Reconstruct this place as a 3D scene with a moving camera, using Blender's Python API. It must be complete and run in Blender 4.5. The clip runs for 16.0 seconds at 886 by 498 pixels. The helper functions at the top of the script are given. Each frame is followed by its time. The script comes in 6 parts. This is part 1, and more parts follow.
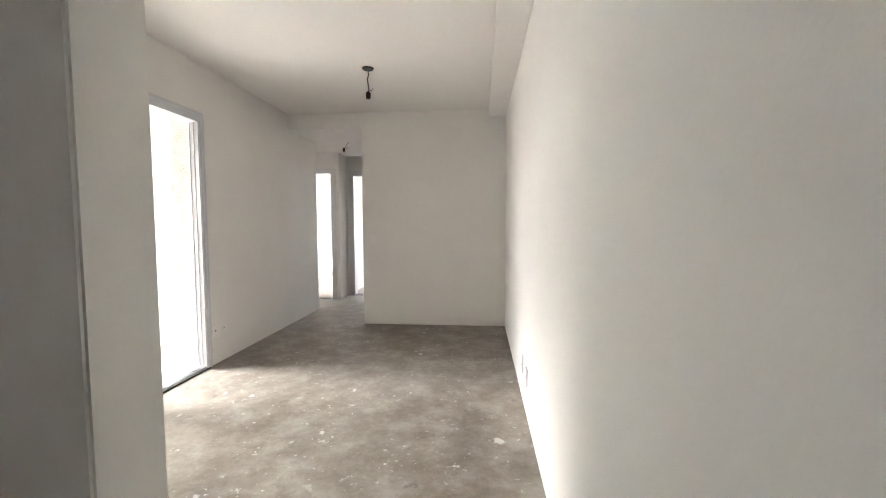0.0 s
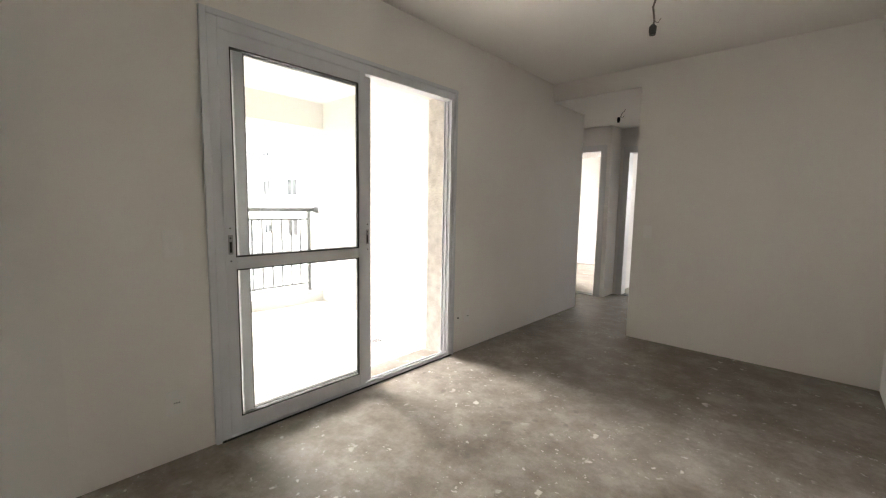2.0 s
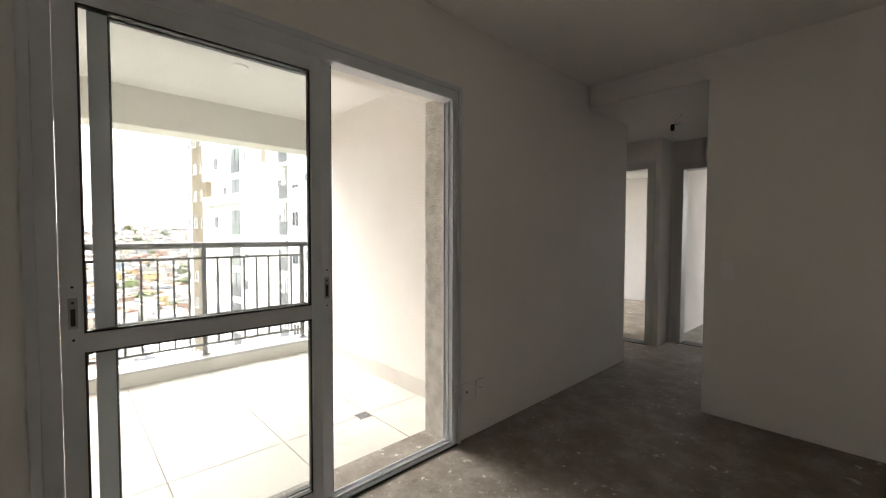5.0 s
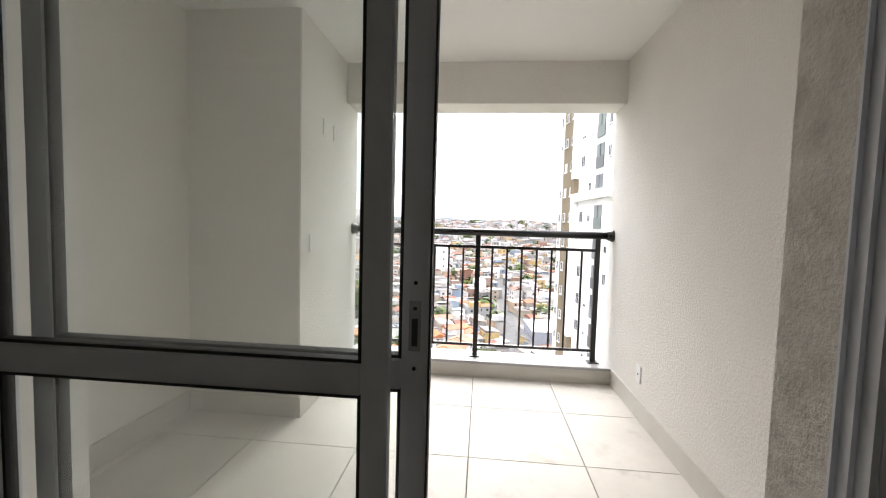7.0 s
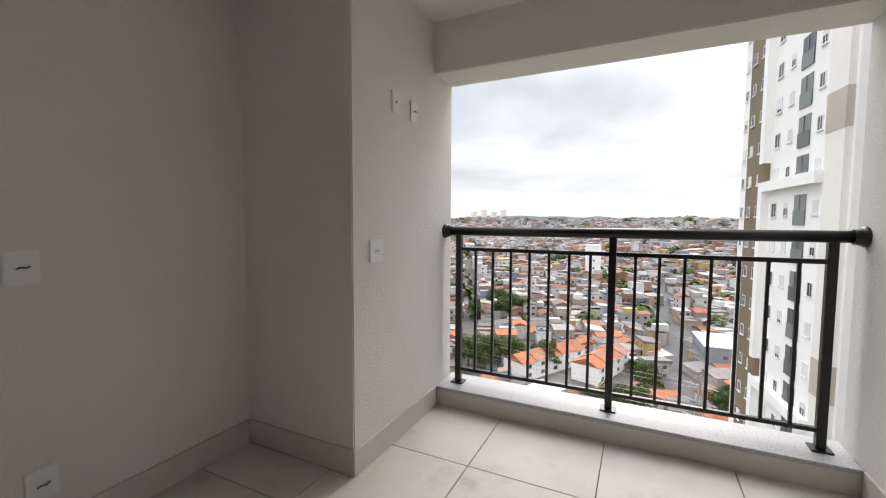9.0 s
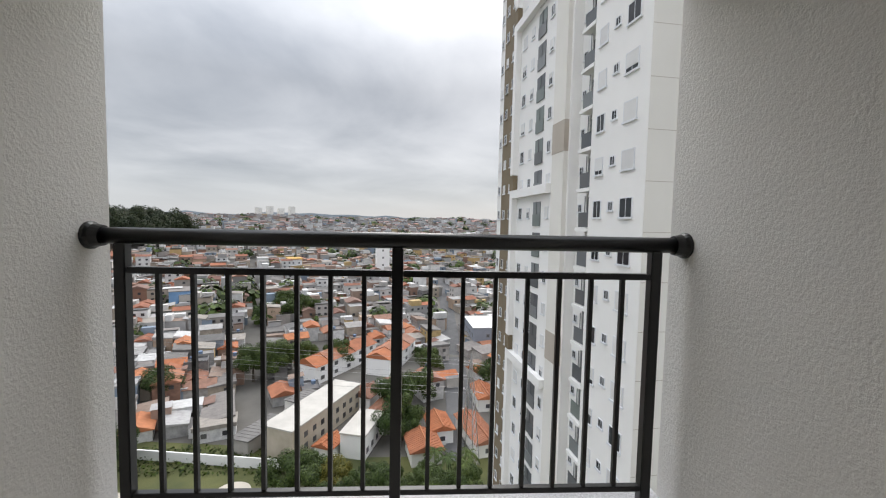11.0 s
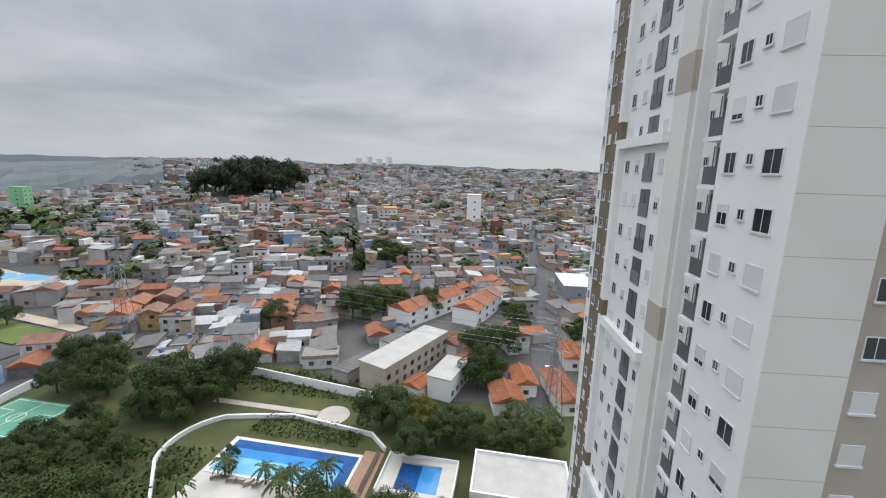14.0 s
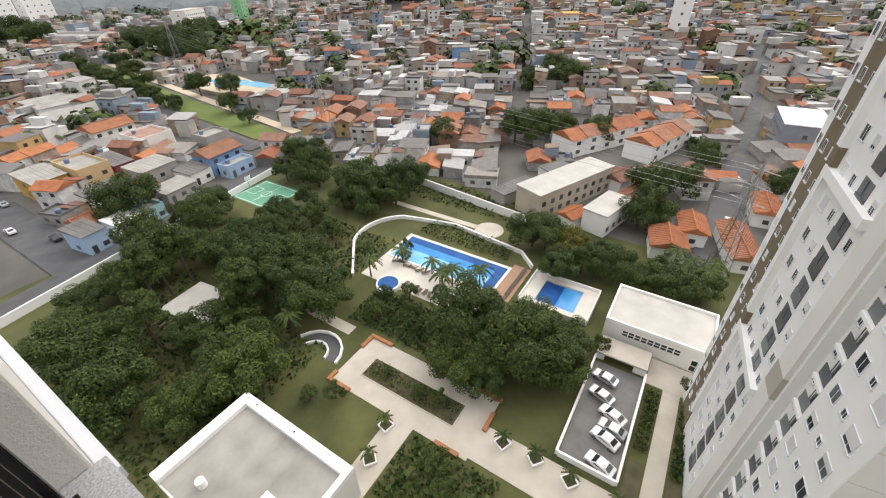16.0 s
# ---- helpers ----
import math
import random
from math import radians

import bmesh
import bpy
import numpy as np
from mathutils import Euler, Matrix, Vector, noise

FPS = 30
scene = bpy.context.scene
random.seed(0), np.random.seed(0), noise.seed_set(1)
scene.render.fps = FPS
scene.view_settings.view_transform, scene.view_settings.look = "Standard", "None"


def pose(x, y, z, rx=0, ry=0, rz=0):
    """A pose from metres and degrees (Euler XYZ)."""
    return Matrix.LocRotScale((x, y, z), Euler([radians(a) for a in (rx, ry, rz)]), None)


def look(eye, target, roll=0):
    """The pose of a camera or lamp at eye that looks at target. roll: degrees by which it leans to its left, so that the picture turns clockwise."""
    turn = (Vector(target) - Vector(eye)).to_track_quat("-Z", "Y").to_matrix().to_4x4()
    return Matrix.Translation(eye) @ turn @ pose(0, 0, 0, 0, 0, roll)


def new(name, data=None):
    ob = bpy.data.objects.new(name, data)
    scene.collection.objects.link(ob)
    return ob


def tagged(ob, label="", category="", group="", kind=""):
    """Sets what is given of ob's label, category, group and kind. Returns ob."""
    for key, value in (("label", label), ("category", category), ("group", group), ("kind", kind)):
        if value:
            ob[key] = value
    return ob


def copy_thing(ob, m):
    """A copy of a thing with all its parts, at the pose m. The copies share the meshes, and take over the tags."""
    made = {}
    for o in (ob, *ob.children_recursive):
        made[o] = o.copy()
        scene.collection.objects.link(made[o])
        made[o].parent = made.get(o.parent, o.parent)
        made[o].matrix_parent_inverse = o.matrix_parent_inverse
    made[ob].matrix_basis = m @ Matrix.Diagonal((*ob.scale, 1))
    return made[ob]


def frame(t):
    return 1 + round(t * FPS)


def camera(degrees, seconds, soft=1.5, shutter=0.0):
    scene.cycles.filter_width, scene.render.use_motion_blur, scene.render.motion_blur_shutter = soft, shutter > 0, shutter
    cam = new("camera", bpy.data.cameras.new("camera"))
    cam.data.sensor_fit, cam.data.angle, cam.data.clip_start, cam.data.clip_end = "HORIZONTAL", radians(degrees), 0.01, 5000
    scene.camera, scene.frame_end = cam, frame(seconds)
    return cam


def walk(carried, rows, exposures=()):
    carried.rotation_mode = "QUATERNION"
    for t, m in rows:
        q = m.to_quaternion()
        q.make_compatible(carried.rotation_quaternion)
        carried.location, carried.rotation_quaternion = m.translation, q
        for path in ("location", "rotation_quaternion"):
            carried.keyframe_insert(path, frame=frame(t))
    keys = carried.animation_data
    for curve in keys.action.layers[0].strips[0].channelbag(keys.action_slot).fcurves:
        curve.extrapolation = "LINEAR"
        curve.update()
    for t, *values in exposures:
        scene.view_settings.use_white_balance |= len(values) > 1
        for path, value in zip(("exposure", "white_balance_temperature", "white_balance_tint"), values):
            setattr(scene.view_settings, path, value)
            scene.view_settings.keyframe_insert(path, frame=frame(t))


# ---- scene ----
cam = camera(94.9, 16.0, soft=1.15)
PATH = [
    (0, (2.343, -3.212, 1.243), (2.162, -1.224, 1.118), -0.2),
    (0.5, (2.329, -3.032, 1.263), (1.992, -1.066, 1.11), 0.2),
    (1, (2.304, -2.815, 1.245), (1.7, -0.917, 1.066), 0.8),
    (1.5, (2.221, -2.66, 1.23), (1.309, -0.892, 1.03), 1.3),
    (2, (2.216, -2.473, 1.256), (0.873, -1.005, 1.047), 1.0),
    (2.5, (2.195, -2.325, 1.283), (0.736, -0.966, 1.125), -0.5),
    (3, (2.211, -2.318, 1.313), (1.013, -0.72, 1.204), -1.0),
    (5.5, (1.512, -1.43, 1.28), (-0.147, -0.314, 1.238), 1.2),
    (6, (1.25, -1.143, 1.246), (-0.635, -0.474, 1.205), 1.6),
    (6.5, (1.003, -0.874, 1.241), (-0.987, -0.692, 1.172), 2.2),
    (7, (0.745, -0.659, 1.24), (-1.242, -0.846, 1.119), 1.6),
    (7.5, (0.519, -0.432, 1.241), (-1.414, -0.921, 1.086), 1.2),
    (8, (0.307, -0.346, 1.23), (-1.538, -1.101, 1.061), 1.7),
    (8.5, (0.049, -0.45, 1.244), (-1.712, -1.385, 1.085), 1.9),
    (9, (-0.138, -0.551, 1.239), (-1.937, -1.416, 1.11), 0.3),
    (9.5, (-0.406, -0.546, 1.243), (-2.329, -1.085, 1.142), -0.4),
    (10, (-0.645, -0.582, 1.246), (-2.638, -0.711, 1.13), 0.0),
    (12.5, (-2.258, -0.605, 1.255), (-4.247, -0.432, 1.129), 1.5),
    (13, (-2.538, -0.512, 1.276), (-4.533, -0.455, 1.140), 1.5),
    (13.2, (-2.600, -0.490, 1.297), (-4.593, -0.494, 1.143), 1.6),
    (13.5, (-2.700, -0.455, 1.390), (-4.689, -0.550, 1.207), 1.9),
    (14, (-2.830, -0.450, 1.410), (-4.768, -0.777, 1.040), 1.8),
    (14.5, (-2.880, -0.450, 1.410), (-4.689, -1.019, 0.774), 1.6),
    (15, (-2.900, -0.450, 1.410), (-4.530, -1.199, 0.525), 0.8),
    (15.5, (-2.910, -0.450, 1.410), (-4.359, -1.310, 0.333), -0.5),
    (16, (-2.910, -0.450, 1.410), (-4.282, -1.345, 0.262), -1.4),
]
EXPOSURES = [(0, 5.25, 6650, 13), (1.0, 4.45, 6750, 14), (2.0, 4.45, 6950, 14), (3.2, 4.12, 7050, 14), (5.5, 2.95, 7100, 13), (6.5, 2.42, 6900, 13), (7.5, 1.82, 6750, 12), (8.5, 1.33, 6800, 12), (10, 0.73, 6800, 11), (12.4, 0.38, 6300, 10), (14.5, 0.27, 6300, 10), (16, 0.46, 7050, 12)]
walk(cam, [(t, look(eye, target, roll)) for t, eye, target, roll in PATH], EXPOSURES)

# ---- world and sun: a bright overcast day ----
SUN_EL, SUN_AZ = radians(37), radians(280.7)
world = bpy.data.worlds.new("overcast_sky")
scene.world = world
world.use_nodes = True
wn, wl = world.node_tree.nodes, world.node_tree.links
wn.clear()
w_out = wn.new("ShaderNodeOutputWorld")
w_bg = wn.new("ShaderNodeBackground")
w_sky = wn.new("ShaderNodeTexSky")
w_sky.sky_type = "NISHITA"
w_sky.sun_disc = False
w_sky.sun_elevation, w_sky.sun_rotation = SUN_EL, SUN_AZ
w_co = wn.new("ShaderNodeTexCoord")
w_sep = wn.new("ShaderNodeSeparateXYZ")
wl.new(w_co.outputs["Generated"], w_sep.inputs[0])


def wmath(op, a, b=None, c=None):
    n = wn.new("ShaderNodeMath")
    n.operation = op
    for i, v in enumerate((a, b, c)):
        if v is None:
            continue
        if isinstance(v, (int, float)):
            n.inputs[i].default_value = v
        else:
            wl.new(v, n.inputs[i])
    return n.outputs[0]


w_z = wmath("MAXIMUM", w_sep.outputs[2], 0.0)
w_den = wmath("ADD", w_z, 0.16)
w_cmb = wn.new("ShaderNodeCombineXYZ")
wl.new(wmath("DIVIDE", w_sep.outputs[0], w_den), w_cmb.inputs[0])
wl.new(wmath("DIVIDE", w_sep.outputs[1], w_den), w_cmb.inputs[1])
w_noise = wn.new("ShaderNodeTexNoise")
w_noise.inputs["Scale"].default_value = 0.75
w_noise.inputs["Detail"].default_value = 7
w_noise.inputs["Roughness"].default_value = 0.52
w_noise.inputs["Distortion"].default_value = 0.3
wl.new(w_cmb.outputs[0], w_noise.inputs["Vector"])
w_ramp = wn.new("ShaderNodeValToRGB")
w_ramp.color_ramp.elements[0].position, w_ramp.color_ramp.elements[0].color = 0.32, (0.30, 0.325, 0.365, 1)
w_ramp.color_ramp.elements[1].position, w_ramp.color_ramp.elements[1].color = 0.74, (0.62, 0.64, 0.675, 1)
wl.new(w_noise.outputs["Fac"], w_ramp.inputs[0])
# brighter towards the zenith, pale and even at the horizon
w_up = wmath("ADD", wmath("MULTIPLY", w_z, 0.5), wmath("ADD", wmath("MULTIPLY", wmath("MAXIMUM", wmath("SUBTRACT", w_z, 0.3), 0.0), 3.6), 0.80))
w_cl = wn.new("ShaderNodeMixRGB")
w_cl.inputs[1].default_value = (0.53, 0.56, 0.60, 1)
wl.new(wmath("MINIMUM", wmath("MULTIPLY", w_z, 7.0), 1.0), w_cl.inputs[0])
wl.new(w_ramp.outputs[0], w_cl.inputs[2])
w_gain = wn.new("ShaderNodeMixRGB")
w_gain.blend_type = "MULTIPLY"
w_gain.inputs[0].default_value = 1
wl.new(w_cl.outputs[0], w_gain.inputs[1])
wl.new(w_up, w_gain.inputs[2])
w_dim = wn.new("ShaderNodeMixRGB")
w_dim.blend_type = "MULTIPLY"
w_dim.inputs[0].default_value = 1
w_dim.inputs[2].default_value = (0.1, 0.1, 0.1, 1)
wl.new(w_sky.outputs[0], w_dim.inputs[1])
w_mix = wn.new("ShaderNodeMixRGB")
w_mix.inputs[0].default_value = 0.93
wl.new(w_dim.outputs[0], w_mix.inputs[1])
wl.new(w_gain.outputs[0], w_mix.inputs[2])
wl.new(w_mix.outputs[0], w_bg.inputs[0])
w_bg.inputs[1].default_value = 1.0
wl.new(w_bg.outputs[0], w_out.inputs[0])

sun = new("sun", bpy.data.lights.new("sun", "SUN"))
sun.data.energy, sun.data.angle, sun.data.color = 1.5, radians(50), (1, 0.97, 0.93)
sun.matrix_world = look((-85, 16, 66), (0, 0, 0))


# ---- materials ----
def nodes_of(name):
    m = bpy.data.materials.new(name)
    m.use_nodes = True
    return m, m.node_tree.nodes, m.node_tree.links, m.node_tree.nodes["Principled BSDF"]


def coord(n, l, scale):
    c, mp = n.new("ShaderNodeTexCoord"), n.new("ShaderNodeMapping")
    mp.inputs["Scale"].default_value = scale if isinstance(scale, tuple) else (scale,) * 3
    l.new(c.outputs["Object"], mp.inputs["Vector"])
    return mp.outputs[0]


def ramp_node(n, l, fac, stops, constant=False):
    r = n.new("ShaderNodeValToRGB")
    if constant:
        r.color_ramp.interpolation = "CONSTANT"
    e = r.color_ramp.elements
    e[0].position, e[0].color = stops[0][0], (*stops[0][1], 1)
    e[1].position, e[1].color = stops[1][0], (*stops[1][1], 1)
    for p, c in stops[2:]:
        x = e.new(p)
        x.color = (*c, 1)
    l.new(fac, r.inputs[0])
    return r.outputs[0]


def noise_node(n, l, vec, scale, detail=4, rough=0.55):
    t = n.new("ShaderNodeTexNoise")
    t.inputs["Scale"].default_value, t.inputs["Detail"].default_value, t.inputs["Roughness"].default_value = scale, detail, rough
    l.new(vec, t.inputs["Vector"])
    return t.outputs["Fac"]


def mixrgb(n, l, fac, a, b, mode="MIX"):
    x = n.new("ShaderNodeMixRGB")
    x.blend_type = mode
    for i, v in enumerate((fac, a, b)):
        if isinstance(v, tuple):
            x.inputs[i].default_value = (*v, 1)
        elif isinstance(v, (int, float)):
            x.inputs[i].default_value = v
        else:
            l.new(v, x.inputs[i])
    return x.outputs[0]


def bump(n, l, p, height, strength, dist):
    b = n.new("ShaderNodeBump")
    b.inputs["Strength"].default_value, b.inputs["Distance"].default_value = strength, dist
    l.new(height, b.inputs["Height"])
    l.new(b.outputs[0], p.inputs["Normal"])


def surface(name, low, high, scale=3.0, rough=0.6, metal=0.0, fine=0.0, fine_scale=60.0, depth=0.004, spec=0.5, detail=5):
    """A painted or mineral surface: two scales of colour variation and a fine relief."""
    m, n, l, p = nodes_of(name)
    v = coord(n, l, 1.0)
    a, b = noise_node(n, l, v, scale, detail), noise_node(n, l, v, scale * 7.3, 3)
    base = ramp_node(n, l, a, [(0.3, low), (0.7, high)])
    l.new(mixrgb(n, l, 0.15, base, mixrgb(n, l, b, low, high)), p.inputs["Base Color"])
    p.inputs["Roughness"].default_value, p.inputs["Metallic"].default_value = rough, metal
    p.inputs["Specular IOR Level"].default_value = spec
    if fine:
        bump(n, l, p, noise_node(n, l, v, fine_scale, 4), fine, depth)
    return m


def palette(name, colours, rough=0.8, island=False, dirt=0.35, dirt_scale=0.6):
    """A surface whose colour is drawn at random for each object, or for each joined piece."""
    m, n, l, p = nodes_of(name)
    if island:
        rnd = n.new("ShaderNodeNewGeometry").outputs["Random Per Island"]
    else:
        rnd = n.new("ShaderNodeObjectInfo").outputs["Random"]
    k = len(colours)
    base = ramp_node(n, l, rnd, [(i / k, c) for i, c in enumerate(colours)], constant=True)
    v = n.new("ShaderNodeTexCoord").outputs["Object"]
    d = noise_node(n, l, v, dirt_scale, 5, 0.65)
    dd = ramp_node(n, l, d, [(0.35, (1, 1, 1)), (0.75, (1 - dirt, 1 - dirt, 1 - dirt * 0.97))])
    l.new(mixrgb(n, l, 1.0, base, dd, "MULTIPLY"), p.inputs["Base Color"])
    p.inputs["Roughness"].default_value = rough
    return m


M_WALL = surface("white_wall_paint", (0.845, 0.825, 0.79), (0.89, 0.87, 0.835), 1.3, 0.85, fine=0.25, fine_scale=90, depth=0.002)
M_CEIL = surface("ceiling_paint", (0.86, 0.845, 0.815), (0.89, 0.875, 0.85), 0.9, 0.9)
M_TEXWALL = surface("textured_wall_paint", (0.80, 0.772, 0.722), (0.85, 0.822, 0.775), 2.0, 0.85, fine=0.8, fine_scale=85, depth=0.005)
M_ROUGH = surface("rough_render", (0.52, 0.49, 0.44), (0.74, 0.71, 0.65), 14.0, 0.95, fine=1.0, fine_scale=75, depth=0.007)


def concrete_floor():
    m, n, l, p = nodes_of("bare_concrete_screed")
    v = coord(n, l, 1.0)
    a = noise_node(n, l, v, 0.9, 6, 0.6)
    b = noise_node(n, l, v, 4.6, 9, 0.72)
    c = noise_node(n, l, v, 30, 6, 0.7)
    base = ramp_node(n, l, a, [(0.34, (0.125, 0.098, 0.070)), (0.50, (0.235, 0.205, 0.168)), (0.66, (0.38, 0.35, 0.305))])
    base = mixrgb(n, l, 0.55, base, ramp_node(n, l, b, [(0.38, (0.115, 0.09, 0.064)), (0.5, (0.255, 0.226, 0.188)), (0.62, (0.45, 0.42, 0.375))]))
    base = mixrgb(n, l, 0.15, base, ramp_node(n, l, c, [(0.3, (0.15, 0.14, 0.125)), (0.7, (0.46, 0.44, 0.41))]))
    # trodden dark marks
    dark = ramp_node(n, l, noise_node(n, l, coord(n, l, (1.25, 1.0, 1.0)), 7.0, 3), [(0.62, (0, 0, 0)), (0.68, (0.6, 0.6, 0.6))])
    zone = ramp_node(n, l, noise_node(n, l, v, 1.3, 2), [(0.5, (0, 0, 0)), (0.58, (1, 1, 1))])
    base = mixrgb(n, l, mixrgb(n, l, 1.0, dark, zone, "MULTIPLY"), base, (0.15, 0.135, 0.115))
    # plaster splashes: a few broad ones and many specks, in clusters
    pick = ramp_node(n, l, noise_node(n, l, coord(n, l, (1.0, 0.8, 1.0)), 1.9, 3), [(0.44, (0, 0, 0)), (0.56, (1, 1, 1))])
    for scale, edge in ((8.0, 0.665), (20.0, 0.655), (44.0, 0.675)):
        spots = ramp_node(n, l, noise_node(n, l, v, scale, 3, 0.55), [(edge, (0, 0, 0)), (edge + 0.03, (0.9, 0.9, 0.9))])
        base = mixrgb(n, l, mixrgb(n, l, 1.0, spots, pick, "MULTIPLY"), base, (0.66, 0.64, 0.60))
    l.new(base, p.inputs["Base Color"])
    l.new(ramp_node(n, l, b, [(0.3, (0.45, 0.45, 0.45)), (0.7, (0.75, 0.75, 0.75))]), p.inputs["Roughness"])
    bump(n, l, p, b, 0.3, 0.010)
    return m


M_SCREED = concrete_floor()
M_TILE = surface("pale_porcelain_tile", (0.60, 0.57, 0.515), (0.70, 0.67, 0.615), 2.2, 0.42, fine=0.12, fine_scale=25, detail=8)
M_GROUT = surface("tile_grout", (0.16, 0.15, 0.135), (0.25, 0.235, 0.21), 5, 0.95)
M_GRANITE = surface("grey_granite", (0.27, 0.27, 0.275), (0.62, 0.615, 0.63), 140, 0.4, detail=2)
M_ALU = surface("white_aluminium", (0.66, 0.68, 0.71), (0.72, 0.74, 0.77), 6, 0.38, spec=0.5)
M_SEAL = surface("black_rubber_seal", (0.012, 0.012, 0.012), (0.022, 0.022, 0.022), 20, 0.6)
M_RAIL = surface("black_powder_coat", (0.005, 0.005, 0.006), (0.009, 0.009, 0.010), 25, 0.30, spec=0.6, fine=0.1, fine_scale=300, depth=0.001)
M_PLASTIC = surface("white_plastic", (0.86, 0.855, 0.84), (0.89, 0.885, 0.87), 20, 0.4)
M_BLACK = surface("black_plastic", (0.01, 0.01, 0.01), (0.02, 0.02, 0.02), 30, 0.5)
M_DOOR = surface("white_lacquered_door", (0.76, 0.76, 0.75), (0.80, 0.80, 0.79), 3, 0.4)
M_WIRE = surface("wire_insulation", (0.10, 0.09, 0.08), (0.22, 0.20, 0.17), 40, 0.5)
M_STEEL = surface("steel", (0.32, 0.32, 0.33), (0.45, 0.45, 0.46), 12, 0.35, metal=1.0)


def glass(name, tint, film, rough=0.0):
    """Clear glass with a thin film of building dust."""
    m, n, l, p = nodes_of(name)
    n.remove(p)
    tr, gl, df = n.new("ShaderNodeBsdfTransparent"), n.new("ShaderNodeBsdfGlossy"), n.new("ShaderNodeBsdfTranslucent")
    d2 = n.new("ShaderNodeBsdfDiffuse")
    tr.inputs[0].default_value = (*tint, 1)
    gl.inputs["Roughness"].default_value = rough
    df.inputs[0].default_value = d2.inputs[0].default_value = (0.85, 0.86, 0.85, 1)
    lw = n.new("ShaderNodeLayerWeight")
    lw.inputs[0].default_value = 0.5
    pw, fr = n.new("ShaderNodeMath"), n.new("ShaderNodeMath")
    pw.operation, fr.operation = "POWER", "MULTIPLY_ADD"
    l.new(lw.outputs["Facing"], pw.inputs[0])
    pw.inputs[1].default_value = 4.0
    l.new(pw.outputs[0], fr.inputs[0])
    fr.inputs[1].default_value, fr.inputs[2].default_value = 0.5, 0.03
    m1, m2, m3 = (n.new("ShaderNodeMixShader") for _ in range(3))
    l.new(df.outputs[0], m3.inputs[1])
    l.new(d2.outputs[0], m3.inputs[2])
    dust = noise_node(n, l, coord(n, l, 1.0), 2.5, 5)
    l.new(ramp_node(n, l, dust, [(0.3, (film * 0.7,) * 3), (0.7, (film * 1.3,) * 3)]), m1.inputs[0])
    l.new(tr.outputs[0], m1.inputs[1])
    l.new(m3.outputs[0], m1.inputs[2])
    l.new(fr.outputs[0], m2.inputs[0])
    l.new(m1.outputs[0], m2.inputs[1])
    l.new(gl.outputs[0], m2.inputs[2])
    l.new(m2.outputs[0], n["Material Output"].inputs[0])
    return m


M_GLASS = glass("dusty_window_glass", (0.975, 0.99, 0.983), 0.06)


# ---- mesh helpers ----
class Mesh:
    """Collects boxes, prisms and tubes into one mesh."""

    def __init__(self):
        self.v, self.f = [], []

    def box(self, x0, y0, z0, x1, y1, z1, turn=None):
        b = len(self.v)
        pts = [(x, y, z) for z in (z0, z1) for x, y in ((x0, y0), (x1, y0), (x1, y1), (x0, y1))]
        self.v += [tuple(turn @ Vector(p)) for p in pts] if turn else pts
        self.f += [(b, b + 3, b + 2, b + 1), (b + 4, b + 5, b + 6, b + 7)] + [(b + i, b + (i + 1) % 4, b + 4 + (i + 1) % 4, b + 4 + i) for i in range(4)]
        return self

    def prism(self, ring, z0, z1):
        b, k = len(self.v), len(ring)
        self.v += [(x, y, z0) for x, y in ring] + [(x, y, z1) for x, y in ring]
        self.f += [tuple(b + k - 1 - i for i in range(k)), tuple(b + k + i for i in range(k))]
        self.f += [(b + i, b + (i + 1) % k, b + k + (i + 1) % k, b + k + i) for i in range(k)]
        return self

    def tube(self, pts, radii, sides=10, caps=True):
        pts = [Vector(p) for p in pts]
        if isinstance(radii, (int, float)):
            radii = [radii] * len(pts)
        b = len(self.v)
        for i, (p, r) in enumerate(zip(pts, radii)):
            d = (pts[min(i + 1, len(pts) - 1)] - pts[max(i - 1, 0)]).normalized()
            s = d.orthogonal().normalized() if i == 0 else (s - d * s.dot(d)).normalized()
            t = d.cross(s)
            for k in range(sides):
                a = 2 * math.pi * k / sides
                self.v.append(tuple(p + r * (math.cos(a) * s + math.sin(a) * t)))
        for i in range(len(pts) - 1):
            for k in range(sides):
                q = (k + 1) % sides
                self.f.append((b + i * sides + k, b + i * sides + q, b + (i + 1) * sides + q, b + (i + 1) * sides + k))
        if caps:
            self.f.append(tuple(b + sides - 1 - k for k in range(sides)))
            self.f.append(tuple(b + (len(pts) - 1) * sides + k for k in range(sides)))
        return self

    def quad(self, *p):
        b = len(self.v)
        self.v += [tuple(q) for q in p]
        self.f.append(tuple(range(b, b + len(p))))
        return self

    def data(self, name, bevel=0.0, smooth=False, turn=None):
        me = bpy.data.meshes.new(name)
        me.from_pydata([tuple(turn @ Vector(p)) for p in self.v] if turn else self.v, [], self.f)
        if bevel:
            bm = bmesh.new()
            bm.from_mesh(me)
            bmesh.ops.bevel(bm, geom=bm.edges[:], offset=bevel, segments=2, affect="EDGES", clamp_overlap=True)
            bm.to_mesh(me)
            bm.free()
        if smooth:
            for p in me.polygons:
                p.use_smooth = True
        me.update()
        return me


def part(name, mesh, material, parent=None, label="", bevel=0.0, smooth=False):
    me = mesh if isinstance(mesh, bpy.types.Mesh) else mesh.data(name, bevel, smooth)
    if not me.materials:
        me.materials.append(material)
    ob = new(name, me)
    if parent:
        ob.parent = parent
    if label:
        tagged(ob, label)
    return ob


